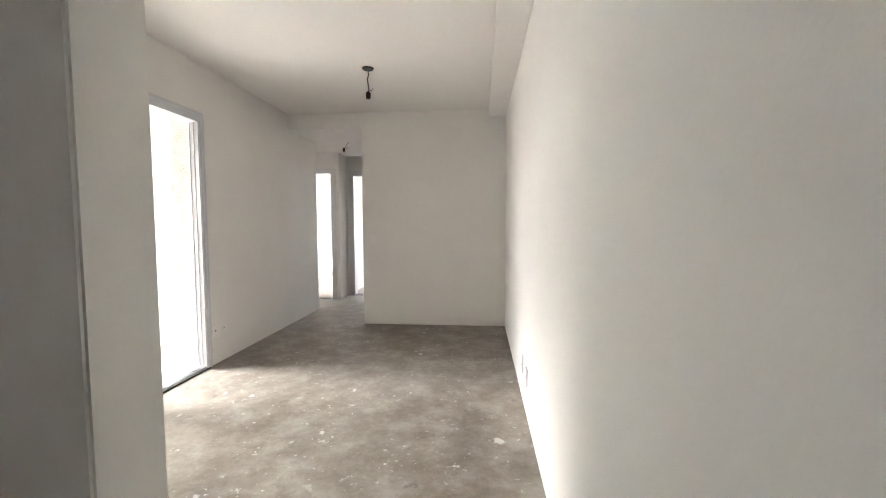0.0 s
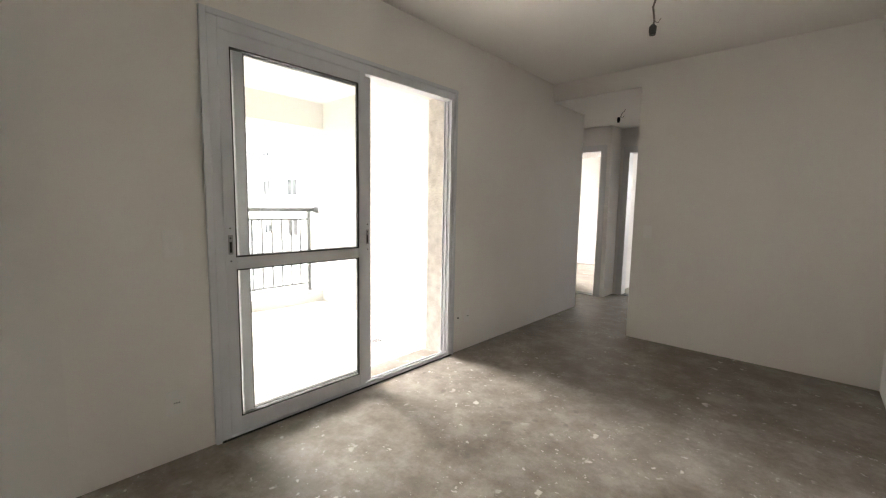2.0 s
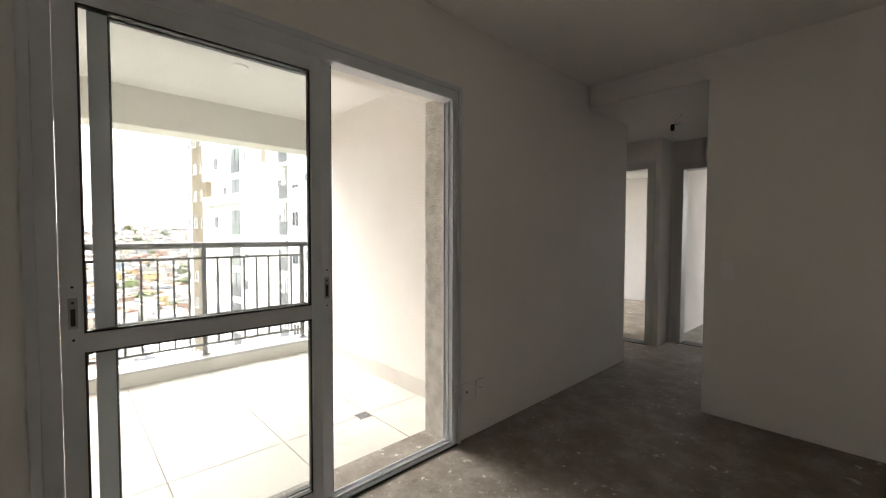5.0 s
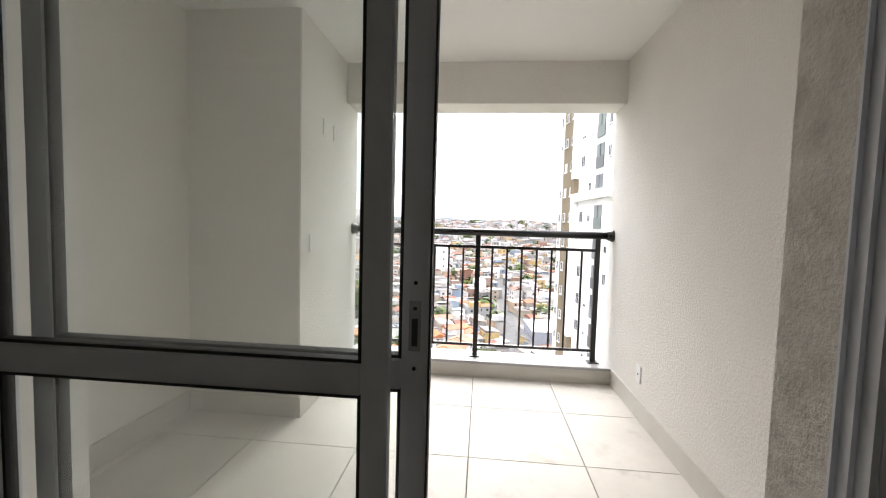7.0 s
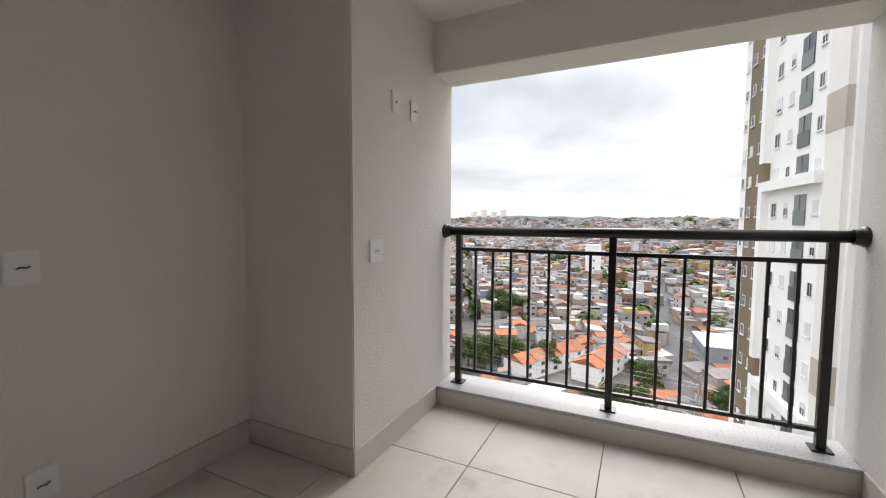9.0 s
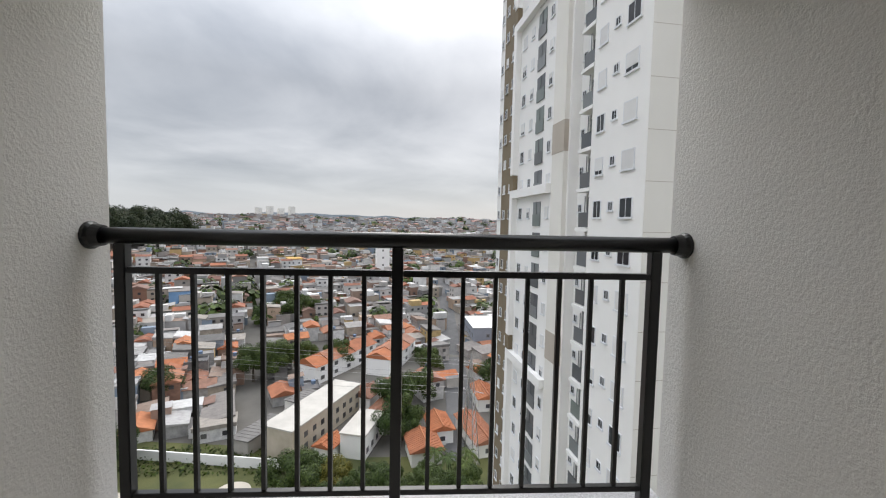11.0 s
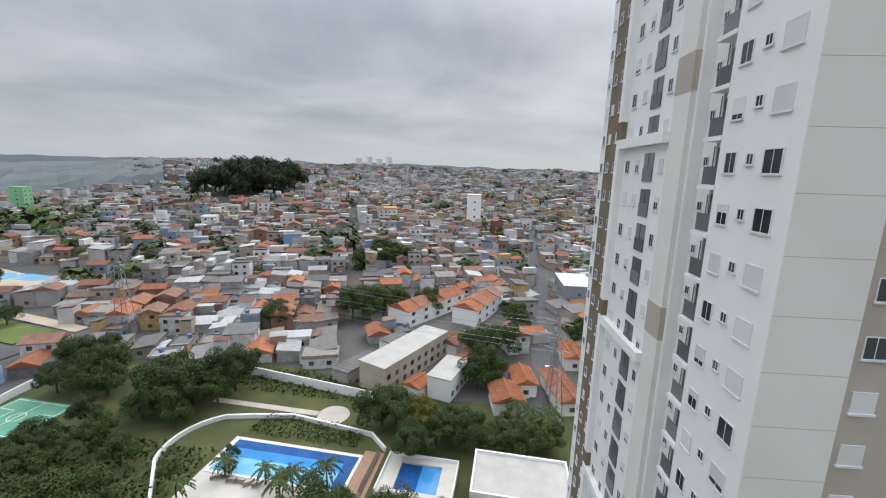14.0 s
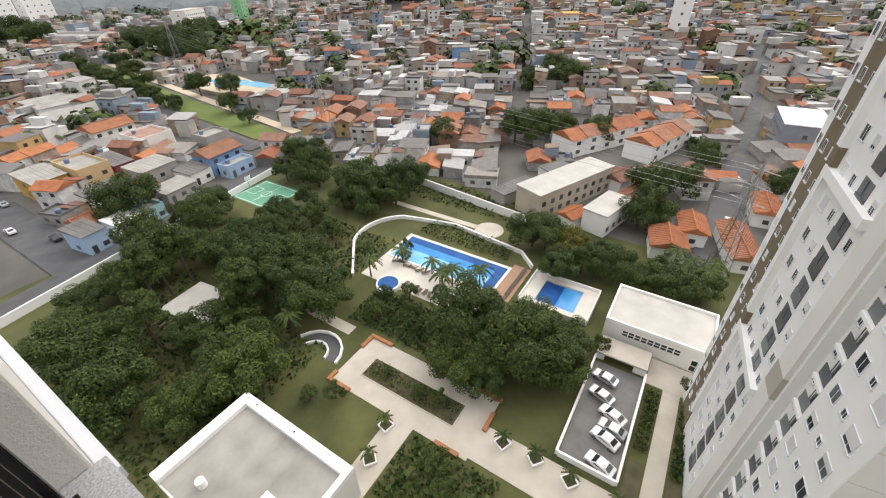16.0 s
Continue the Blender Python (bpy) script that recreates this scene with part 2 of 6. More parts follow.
def thing(name, m, label, category, group=""):
    ob = new(name)
    ob.empty_display_size = 0.2
    ob.matrix_basis = m
    return tagged(ob, label, category, group)


def setting(name, mesh, material, label, category, bevel=0.0):
    return tagged(part(name, mesh, material, None, "", bevel), label, category, "", "structure")


# ---- the flat: living room ----
CEIL, HALL_CEIL, BALC = 2.585, 2.40, -0.03
XR, YF = 2.645, 1.69            # right wall, far wall
D0, D1, DH = -1.755, 0.05, 2.145  # balcony door opening along the outer wall, and its height
XO = -0.28                       # balcony side of the outer wall

setting("floor", Mesh().box(0, -6.4, -0.16, 3.2, 6.6, 0.0).box(-3.0, 2.49, -0.16, 0, 6.6, 0.0).box(XO, D0, -0.16, 0, D1, -0.012), M_SCREED, "bare grey concrete screed floor with pale plaster spots", "floor")
setting("ceiling", Mesh().box(0, -6.4, CEIL, 3.2, YF, CEIL + 0.2), M_CEIL, "white painted living room ceiling", "ceiling")
setting("ceiling_hall", Mesh().box(-3.0, YF, HALL_CEIL, 3.2, 6.6, HALL_CEIL + 0.385), M_CEIL, "white lowered hall ceiling", "ceiling")
setting("beam", Mesh().box(2.44, -6.4, 2.50, XR, YF, CEIL), M_CEIL, "white plaster beam along the wall", "beam", 0.004)
setting("wall_west", Mesh().box(XO, -6.6, -0.16, 0, -5.15, 2.785).box(XO, -5.15, -0.16, 0, -4.65, 1.45).box(XO, -5.15, 2.0, 0, -4.65, 2.785).box(XO, -4.65, -0.16, 0, D0, 2.785).box(XO, D0, DH, 0, D1, 2.785).box(XO, D1, -0.16, 0, 2.49, 2.785), M_WALL, "white painted wall with the balcony door opening", "wall")
setting("wall_east", Mesh().box(XR, -6.4, 0, 3.2, 6.6, CEIL), M_WALL, "long white painted wall", "wall")
setting("wall_north", Mesh().box(0.905, YF, 0, XR, 3.66, HALL_CEIL), M_WALL, "white painted end wall beside the hall", "wall")
setting("wall_south", Mesh().box(0, -6.6, 0, 3.2, -6.4, CEIL), M_WALL, "white painted kitchen wall", "wall")
setting("wall_stub", Mesh().box(0, -2.605, 0, 1.69, -2.44, CEIL), M_WALL, "white painted wall end beside the entrance", "wall", 0.006)
# unseen opening and window, added and sized to brighten the kitchen end
t = tagged(thing("window_1", pose(XO + 0.05, -4.90, 1.45), "small unseen window added to let daylight into the kitchen end", "window"), kind="structure")
part("window_frame", Mesh().box(-0.03, -0.25, 0, 0.05, -0.21, 0.55).box(-0.03, 0.21, 0, 0.05, 0.25, 0.55).box(-0.03, -0.21, 0, 0.05, 0.21, 0.04).box(-0.03, -0.21, 0.51, 0.05, 0.21, 0.55), M_ALU, t, bevel=0.003)
part("pane", Mesh().box(0.004, -0.21, 0.04, 0.01, 0.21, 0.51), M_GLASS, t).visible_shadow = False
# hall: two doorways
setting("wall_hall", Mesh().box(-3.0, 3.30, 0, -0.78, 3.44, HALL_CEIL).box(-0.78, 3.30, 2.09, -0.06, 3.44, HALL_CEIL).box(-0.06, 3.30, 0, 0.05, 3.80, HALL_CEIL), M_WALL, "white painted hall wall round the first doorway", "wall")
setting("wall_hall_north", Mesh().box(0.05, 3.66, 0, 0.15, 3.80, HALL_CEIL).box(0.15, 3.66, 2.09, 0.87, 3.80, HALL_CEIL).box(0.87, 3.66, 0, XR, 3.80, HALL_CEIL), M_WALL, "white painted hall wall round the second doorway", "wall")
setting("wall_hall_west", Mesh().box(-1.0, 2.49, 0, -0.85, 3.30, HALL_CEIL).box(-0.85, 2.35, 0, XO, 2.49, HALL_CEIL), M_WALL, "white painted hall wall", "wall")
setting("wall_bedroom", Mesh().box(-3.15, 3.44, -0.16, -3.0, 3.7, 2.785).box(-3.15, 6.1, -0.16, -3.0, 6.6, 2.785).box(-3.15, 3.7, -0.16, -3.0, 6.1, 0.9).box(-3.15, 3.7, 2.25, -3.0, 6.1, 2.785), M_WALL, "white bedroom wall with a window opening", "wall")
setting("wall_bedroom_north", Mesh().box(-3.15, 6.6, -0.16, 0.5, 6.75, 2.785).box(0.5, 6.6, -0.16, 2.5, 6.75, 0.9).box(0.5, 6.6, 2.25, 2.5, 6.75, 2.785).box(2.5, 6.6, -0.16, 3.2, 6.75, 2.785), M_WALL, "white bedroom wall with a window opening", "wall")
setting("wall_partition", Mesh().box(-0.04, 3.80, 0, 0.06, 6.6, HALL_CEIL), M_WALL, "white partition wall between two bedrooms", "wall")


def doorway(name, x0, x1, y, y1, leaf_x, swing, label):
    t = thing(name, pose(0, 0, 0), label, "door")
    tagged(t, kind="structure")
    w = 0.055
    part("door_frame", Mesh().box(x0, y - 0.012, 0, x0 + 0.03, y1 + 0.012, 2.09).box(x1 - 0.03, y - 0.012, 0, x1, y1 + 0.012, 2.09).box(x0 + 0.03, y - 0.012, 2.06, x1 - 0.03, y1 + 0.012, 2.09), M_DOOR, t, bevel=0.002)
    part("casing", Mesh().box(x0 - w, y - 0.016, 0, x0 + 0.006, y - 0.001, 2.09 + w).box(x1 - 0.006, y - 0.016, 0, x1 + w, y - 0.001, 2.09 + w).box(x0 + 0.006, y - 0.016, 2.085, x1 - 0.006, y - 0.001, 2.09 + w), M_DOOR, t, "white door casing", 0.003)
    part("threshold", Mesh().box(x0, y - 0.02, 0, x1, y1, 0.006), M_BLACK, t, "dark threshold strip")
    if swing:
        lf = part("door_leaf", Mesh().box(leaf_x - 0.036, y1 + 0.02, 0.012, leaf_x, y1 + 0.70, 2.05), M_DOOR, t, "white door leaf standing open", 0.002)
        for z in (0.25, 1.05, 1.85):
            part("hinge", Mesh().box(leaf_x - 0.002, y1 - 0.005, z - 0.05, leaf_x + 0.008, y1 + 0.03, z + 0.05), M_BLACK, lf, "dark steel hinge")


doorway("door_1", -0.78, -0.06, 3.30, 3.44, -0.105, True, "white bedroom door standing open in its frame")
doorway("door_2", 0.15, 0.87, 3.66, 3.80, 0.84, True, "white open doorway with a white casing")


# ---- sliding balcony door ----
def sliding_door():
    t = tagged(thing("balcony_door", pose(0, 0, 0), "white aluminium sliding balcony door, half open, with dusty glass panes", "sliding door"))
    x0, x1 = -0.072, 0.018
    fr = part("door_frame", Mesh().box(x0, D0, 0.0, x1, D0 + 0.047, DH).box(x0, D1 - 0.032, 0.0, x1, D1, DH).box(x0, D0 + 0.047, DH - 0.055, x1, D1 - 0.032, DH), M_ALU, t, "white aluminium door frame", 0.003)
    part("casing", Mesh().box(0.0, D0 - 0.03, 0, 0.022, D0 - 0.001, DH + 0.03).box(0.0, D1 + 0.001, 0, 0.022, D1 + 0.03, DH + 0.03).box(0.0, D0 - 0.001, DH + 0.001, 0.022, D1 + 0.001, DH + 0.03), M_ALU, fr, bevel=0.003)
    for i, y in enumerate((D0 + 0.048, D1 - 0.043)):
        for x in (-0.066, -0.029, 0.0105):
            part("guide_rib", Mesh().box(x, y, 0.03, x + 0.006, y + 0.01, DH - 0.056), M_ALU, fr)
    sill = part("track", Mesh().box(x0, D0 + 0.047, -0.012, x1, D1 - 0.032, 0.012), M_ALU, t, "aluminium floor track", 0.002)
    for x in (-0.051, -0.009):
        part("track_rib", Mesh().box(x, D0 + 0.048, 0.012, x + 0.006, D1 - 0.033, 0.026), M_ALU, sill)
    part("seal_strip", Mesh().box(x1 + 0.001, D0, 0.0, x1 + 0.006, D1, 0.01), M_SEAL, sill, "black sealing strip at the floor")
    top, s = DH - 0.052, 0.052
    for px, ya, yb in ((-0.006, -1.703, -0.826), (-0.048, -1.622, -0.757)):
        pn = part("sliding_panel", Mesh().box(px - 0.016, ya, 0.028, px + 0.016, ya + s, top).box(px - 0.016, yb - s, 0.028, px + 0.016, yb, top)
                  .box(px - 0.016, ya + s, 0.028, px + 0.016, yb - s, 0.105).box(px - 0.016, ya + s, top - 0.07, px + 0.016, yb - s, top).box(px - 0.016, ya + s, 0.91, px + 0.016, yb - s, 0.972), M_ALU, t, "white aluminium sliding panel", 0.003)
        for z0, z1 in ((0.105, 0.91), (0.972, top - 0.07)):
            g = part("pane", Mesh().box(px - 0.003, ya + s - 0.005, z0 - 0.005, px + 0.003, yb - s + 0.005, z1 + 0.005), M_GLASS, pn, "dusty clear glass pane")
            g.visible_shadow = False
            q = 0.007
            part("gasket", Mesh().box(px - 0.012, ya + s, z0, px + 0.012, ya + s + q, z1).box(px - 0.012, yb - s - q, z0, px + 0.012, yb - s, z1)
                 .box(px - 0.012, ya + s + q, z0, px + 0.012, yb - s - q, z0 + q).box(px - 0.012, ya + s + q, z1 - q, px + 0.012, yb - s - q, z1), M_SEAL, pn, "black glazing gasket")
        yl = ya + s * 0.5 if px > -0.03 else yb - s * 0.5
        for sx in (px + 0.016, px - 0.018):
            lk = part("recessed_pull", Mesh().box(sx, yl - 0.012, 0.99, sx + 0.002, yl + 0.012, 1.09), M_STEEL, pn, "recessed pull and latch", 0.0006)
            part("pull_slot", Mesh().box(sx - 0.001, yl - 0.006, 1.0, sx + 0.003, yl + 0.006, 1.055), M_BLACK, lk)
            for z in (0.955, 1.075, 1.125):
                part("screw", Mesh().tube([(sx - 0.001, yl, z), (sx + 0.003, yl, z)], 0.004, 8), M_BLACK, pn)
    part("edge_seal", Mesh().box(-0.061, -0.7565, 0.03, -0.035, -0.7525, top), M_SEAL, t, "black brush seal on the panel edge")


sliding_door()
setting("door_reveal", Mesh().box(XO, D1 - 0.002, BALC, -0.073, D1 + 0.004, DH), M_ROUGH, "rough unpainted render beside the door", "trim")


# ---- sockets, switches and bare ceiling cables ----
def plate(name, m, w, h, kind, label, category):
    """A wall plate in its own x (across) and z (up), facing its own -y."""
    t = thing(name, m, label, category)
    part("cover", Mesh().box(-w / 2, -0.009, -h / 2, w / 2, 0, h / 2), M_PLASTIC, t, bevel=0.003)
    if kind == "socket":
        ins = part("insert", Mesh().prism([(0.021 * math.cos(a), 0.012 * math.sin(a)) for a in [i * math.pi / 4 + 0.39 for i in range(8)]], 0, 0.004).data("insert", turn=pose(0, -0.009, 0, 90)), M_PLASTIC, t)
        for x in (-0.010, 0, 0.010):
            part("hole", Mesh().tube([(x, -0.0145, 0), (x, -0.012, 0)], 0.0028, 8), M_BLACK, ins)
    elif kind == "hole":
        part("cable_hole", Mesh().tube([(0, -0.0105, 0), (0, -0.008, 0)], 0.008, 10), M_BLACK, t, "dark cable outlet hole")
    elif kind == "cable":
        part("cable_end", Mesh().tube([(-0.018, -0.016, -0.004), (-0.006, -0.02, 0.003), (0.006, -0.018, -0.002), (0.02, -0.014, 0.004)], 0.0035, 6), M_WIRE, t, "loose wire ends")
    else:
        for z in (-0.018, 0.018):
            part("rocker", Mesh().box(-0.016, -0.013, z - 0.015, 0.016, -0.009, z + 0.015), M_PLASTIC, t, bevel=0.002)
    return t


PX = lambda y, z: pose(0.0, y, z, 0, 0, 90)            # on the west wall, facing the room
plate("light_switch", PX(-1.93, 1.06), 0.085, 0.125, "switch", "white light switch plate on the painted wall", "light switch")
plate("wall_socket", PX(-1.95, 0.29), 0.085, 0.125, "socket", "white socket low on the wall beside the balcony door", "socket")
plate("wall_socket", PX(0.145, 0.30), 0.075, 0.118, "hole", "white blank outlet plate low on the wall", "socket")
plate("wall_socket", PX(0.268, 0.30), 0.075, 0.118, "socket", "white socket low on the wall", "socket")
plate("light_switch", pose(1.04, YF, 1.05), 0.075, 0.118, "switch", "white light switch beside the hall opening", "light switch")
for yy in (-0.62, -0.38):
    plate("wall_socket", pose(XR, yy, 0.26, 0, 0, -90), 0.075, 0.118, "socket", "white socket low on the long wall", "socket")
PB = lambda x, z: pose(x, -1.795, z, 0, 0, 180)        # on the balcony's pillar
plate("cable_outlet", PB(-2.10, 1.905), 0.075, 0.118, "hole", "white outlet plate high on the pillar", "outlet plate")
plate("cable_outlet", PB(-2.30, 1.90), 0.075, 0.118, "cable", "white outlet plate with loose wire on the pillar", "outlet plate")
plate("wall_socket", PB(-1.905, 1.09), 0.115, 0.118, "socket", "white socket plate on the pillar", "socket")
PR = lambda x, z: pose(x, -2.545, z, 0, 0, 180)
plate("cable_outlet", PR(-0.79, 1.07), 0.10, 0.122, "cable", "white outlet plate with loose wires in the recess", "outlet plate")
plate("cable_outlet", PR(-0.81, 0.25), 0.10, 0.122, "cable", "low white outlet plate with loose wires in the recess", "outlet plate")
plate("wall_socket", pose(-2.06, 0.43, 0.27), 0.075, 0.118, "hole", "white outlet plate low on the balcony wall", "socket")


def bare_cable(x, y, z, drop, lean, label, box=True):
    t = thing("ceiling_light_cable", pose(x, y, z), label, "lamp cable")
    if box:
        part("ceiling_box", Mesh().tube([(0, 0, -0.012), (0, 0, 0)], [0.045, 0.052], 18), M_BLACK, t, "dark round ceiling box")
    k = [(lean * i / 5 + 0.006 * math.sin(i * 2.1), 0.004 * math.cos(i * 1.7), -0.012 - (drop - 0.05) * i / 5) for i in range(6)]
    part("cable", Mesh().tube(k, 0.006 if box else 0.0035, 7), M_WIRE, t, "twisted bare wires")
    part("cable_tail", Mesh().tube([k[4], (k[4][0] + 0.02, 0.01, k[4][2] - 0.01), (k[4][0] + 0.035, 0.012, k[4][2] + 0.012)], 0.003, 6), M_WIRE, t)
    q = 1.0 if box else 0.8
    part("lamp_holder", Mesh().tube([(lean, 0, -drop), (lean, 0, -drop + 0.02), (lean, 0, -drop + 0.05), (lean, 0, -drop + 0.06)], [0.017 * q, 0.021 * q, 0.021 * q, 0.012 * q], 14), M_BLACK, t, "black lamp holder", smooth=False)


bare_cable(1.375, 0.32, CEIL, 0.26, 0.0, "bare lamp holder hanging on wires from the living room ceiling")
bare_cable(0.51, 2.42, HALL_CEIL, 0.15, -0.07, "bare lamp holder hanging on a leaning wire in the hall", False)

# ---- the balcony ----
BX, LX, OX = -2.57, -2.605, -2.86    # beam face, ledge front, outer face
YR, YP, YB, XP = 0.43, -1.795, -2.545, -1.715
setting("balcony_floor", Mesh().box(OX, YB - 0.2, -0.30, XO, YR + 0.2, BALC - 0.008), M_GROUT, "balcony slab with dark tile joints", "floor")
setting("balcony_ceiling", Mesh().box(BX, YB, 2.535, XO, YR, 2.75), M_CEIL, "white painted balcony ceiling", "ceiling")
setting("balcony_beam", Mesh().box(OX, YP, 2.21, BX, YR, 2.75), M_TEXWALL, "white textured beam over the balcony opening", "beam", 0.005)
setting("balcony_wall_north", Mesh().box(OX, YR, -0.30, XO, YR + 0.2, 2.75), M_TEXWALL, "textured white balcony side wall", "wall", 0.004)
setting("balcony_pillar", Mesh().box(OX, YB - 0.2, -0.30, XP, YP, 2.75), M_TEXWALL, "textured white balcony pillar", "wall", 0.006)
setting("balcony_wall_south", Mesh().box(XP, YB - 0.2, -0.30, XO, YB, 2.75), M_TEXWALL, "white painted balcony recess wall", "wall")
sk = 0.135
setting("baseboard", Mesh().box(XP, YB, BALC, XO, YB + 0.012, BALC + sk).box(XP, YB + 0.012, BALC, XP + 0.012, YP - 0.0, BALC + sk).box(LX, YP, BALC, XP + 0.012, YP + 0.012, BALC + sk).box(LX, YR - 0.012, BALC, -0.65, YR, BALC + sk), M_TILE, "pale tile skirting round the balcony", "baseboard", 0.002)
ledge = setting("balcony_ledge", Mesh().box(OX, YP, BALC - 0.008, LX - 0.012, YR, 0.082), M_TILE, "tiled kerb under the balcony railing", "ledge", 0.003)
setting("balcony_sill", Mesh().box(OX - 0.04, YP + 0.001, 0.083, LX, YR - 0.001, 0.106), M_GRANITE, "grey speckled granite sill", "sill", 0.003)
setting("facade_trim", Mesh().box(OX - 0.05, YP - 3.6, -0.05, OX - 0.002, YP, 0.02).box(OX - 0.05, YR, -0.05, OX - 0.002, YR + 3, 0.02), M_ALU, "white facade trim", "trim", 0.004)
# the rest of the building's own face
setting("facade", Mesh().box(OX, YR + 0.2, -49, XO, 2.35, 40).box(-3.15, 2.35, 2.785, XO, 6.75, 40).box(-3.15, 2.35, -49, XO, 6.75, -0.16).box(OX, YB - 0.2, 2.75, XO, YR + 0.2, 40).box(OX, YB - 0.2, -49, XO, YR + 0.2, -0.30)
        .box(XO, -9, 2.785, 10, 6.75, 40).box(XO, -9, -0.16, 3.2, -6.6, 2.785).box(XO, -9, -49, 10, 6.75, -0.16).box(3.2, -9, -0.16, 10, 6.75, 2.785), M_TEXWALL, "white rendered face of the flat's own tower", "facade")


def railing():
    t = thing("balcony_railing", pose(-2.757, 0, 0.106), "black powder-coated steel balcony railing with round handrail", "railing")
    zt = 1.075
    hr = part("handrail", Mesh().tube([(0, YP + 0.02, zt), (0, YR - 0.02, zt)], 0.030, 24), M_RAIL, t, "round black handrail", smooth=True)
    for y, d in ((YP + 0.001, 1), (YR - 0.001, -1)):
        part("wall_flange", Mesh().tube([(0, y, zt), (0, y + d * 0.012, zt), (0, y + d * 0.022, zt), (0, y + d * 0.05, zt)], [0.050, 0.050, 0.043, 0.037], 20), M_RAIL, hr, "round wall flange")
    posts = (-1.682, -0.686, 0.308)
    for y in posts:
        p = part("post", Mesh().box(-0.02, y - 0.0205, 0.006, 0.02, y + 0.0205, zt - 0.026), M_RAIL, t, bevel=0.003)
        part("foot_plate", Mesh().box(-0.04, y - 0.045, 0, 0.045, y + 0.045, 0.009), M_RAIL, p, bevel=0.002)
    for a, b in zip(posts, posts[1:]):
        part("top_rail", Mesh().box(-0.014, a + 0.021, 0.939, 0.014, b - 0.021, 0.963), M_RAIL, t, bevel=0.002)
        part("bottom_rail", Mesh().box(-0.014, a + 0.021, 0.088, 0.014, b - 0.021, 0.11), M_RAIL, t, bevel=0.002)
        n = 8
        for i in range(1, n):
            y = a + (b - a) * i / n
            part("baluster", Mesh().box(-0.009, y - 0.008, 0.1095, 0.008, y + 0.008, 0.9395), M_RAIL, t)


railing()

# ================= outside =================
G = -49.0                                   # level of the garden, seventeen storeys down
rng = random.Random(7)

M_LAWN = surface("lawn", (0.036, 0.047, 0.013), (0.115, 0.116, 0.038), 0.12, 0.95, fine=0.6, fine_scale=3, depth=0.1, detail=8)
M_GRASS = surface("bright_grass", (0.085, 0.125, 0.025), (0.15, 0.19, 0.05), 0.1, 0.95, detail=8)
M_GROUND = surface("town_ground", (0.07, 0.066, 0.06), (0.15, 0.14, 0.125), 0.06, 0.95, detail=8)
M_ROAD = surface("asphalt", (0.065, 0.065, 0.068), (0.105, 0.105, 0.107), 0.3, 0.9)
M_WORN = surface("worn_asphalt", (0.13, 0.125, 0.12), (0.20, 0.195, 0.185), 0.4, 0.9, detail=8)
M_PAVE = surface("pale_paving", (0.42, 0.375, 0.315), (0.54, 0.49, 0.42), 0.35, 0.85)
M_DECK = surface("pale_pool_deck", (0.56, 0.52, 0.45), (0.66, 0.62, 0.55), 0.5, 0.8)
M_BROWN = surface("terracotta_paving", (0.32, 0.19, 0.12), (0.42, 0.26, 0.17), 0.8, 0.8)
M_BENCH = surface("orange_wood_bench", (0.30, 0.12, 0.045), (0.40, 0.17, 0.07), 1.0, 0.7)
M_WHITE = surface("white_render", (0.80, 0.795, 0.78), (0.86, 0.855, 0.84), 0.25, 0.85)
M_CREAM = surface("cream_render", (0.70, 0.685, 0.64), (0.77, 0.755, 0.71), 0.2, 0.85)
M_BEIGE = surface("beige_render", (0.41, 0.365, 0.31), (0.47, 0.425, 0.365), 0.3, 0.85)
M_OLIVE = surface("brown_render", (0.155, 0.12, 0.075), (0.22, 0.175, 0.115), 0.3, 0.85)
M_ROOFSLAB = surface("pale_roof_slab", (0.40, 0.38, 0.345), (0.55, 0.525, 0.48), 0.25, 0.9, detail=8)
M_SLABGREY = surface("grey_roof_slab", (0.23, 0.215, 0.19), (0.37, 0.35, 0.315), 0.3, 0.9, detail=8)
M_SOIL = surface("planted_soil", (0.05, 0.05, 0.025), (0.12, 0.10, 0.055), 0.6, 0.95, detail=8)
M_COURT = surface("green_court_paint", (0.09, 0.28, 0.17), (0.13, 0.35, 0.23), 0.5, 0.7)
M_LINE = surface("white_line_paint", (0.70, 0.70, 0.68), (0.78, 0.78, 0.76), 2, 0.7)
M_SAND = surface("sand_deck", (0.46, 0.38, 0.27), (0.56, 0.47, 0.35), 0.1, 0.9)
M_WOOD = surface("lounger_wood", (0.10, 0.075, 0.055), (0.17, 0.13, 0.10), 2, 0.7)
M_SHUTTER = palette("window_shutter", [(0.68, 0.68, 0.67), (0.72, 0.72, 0.71), (0.64, 0.64, 0.635), (0.74, 0.74, 0.73)], 0.6, dirt=0.08)
M_DARKGLASS = palette("dark_window_glass", [(0.02, 0.025, 0.03), (0.04, 0.045, 0.05), (0.07, 0.075, 0.08), (0.03, 0.03, 0.035), (0.12, 0.125, 0.13)], 0.12, dirt=0.1)
M_DARKGLASS.node_tree.nodes["Principled BSDF"].inputs["Specular IOR Level"].default_value = 0.3
M_BALGLASS = palette("balcony_glass", [(0.09, 0.10, 0.11), (0.14, 0.15, 0.16), (0.20, 0.215, 0.22), (0.11, 0.115, 0.12), (0.17, 0.20, 0.19)], 0.42, dirt=0.15)
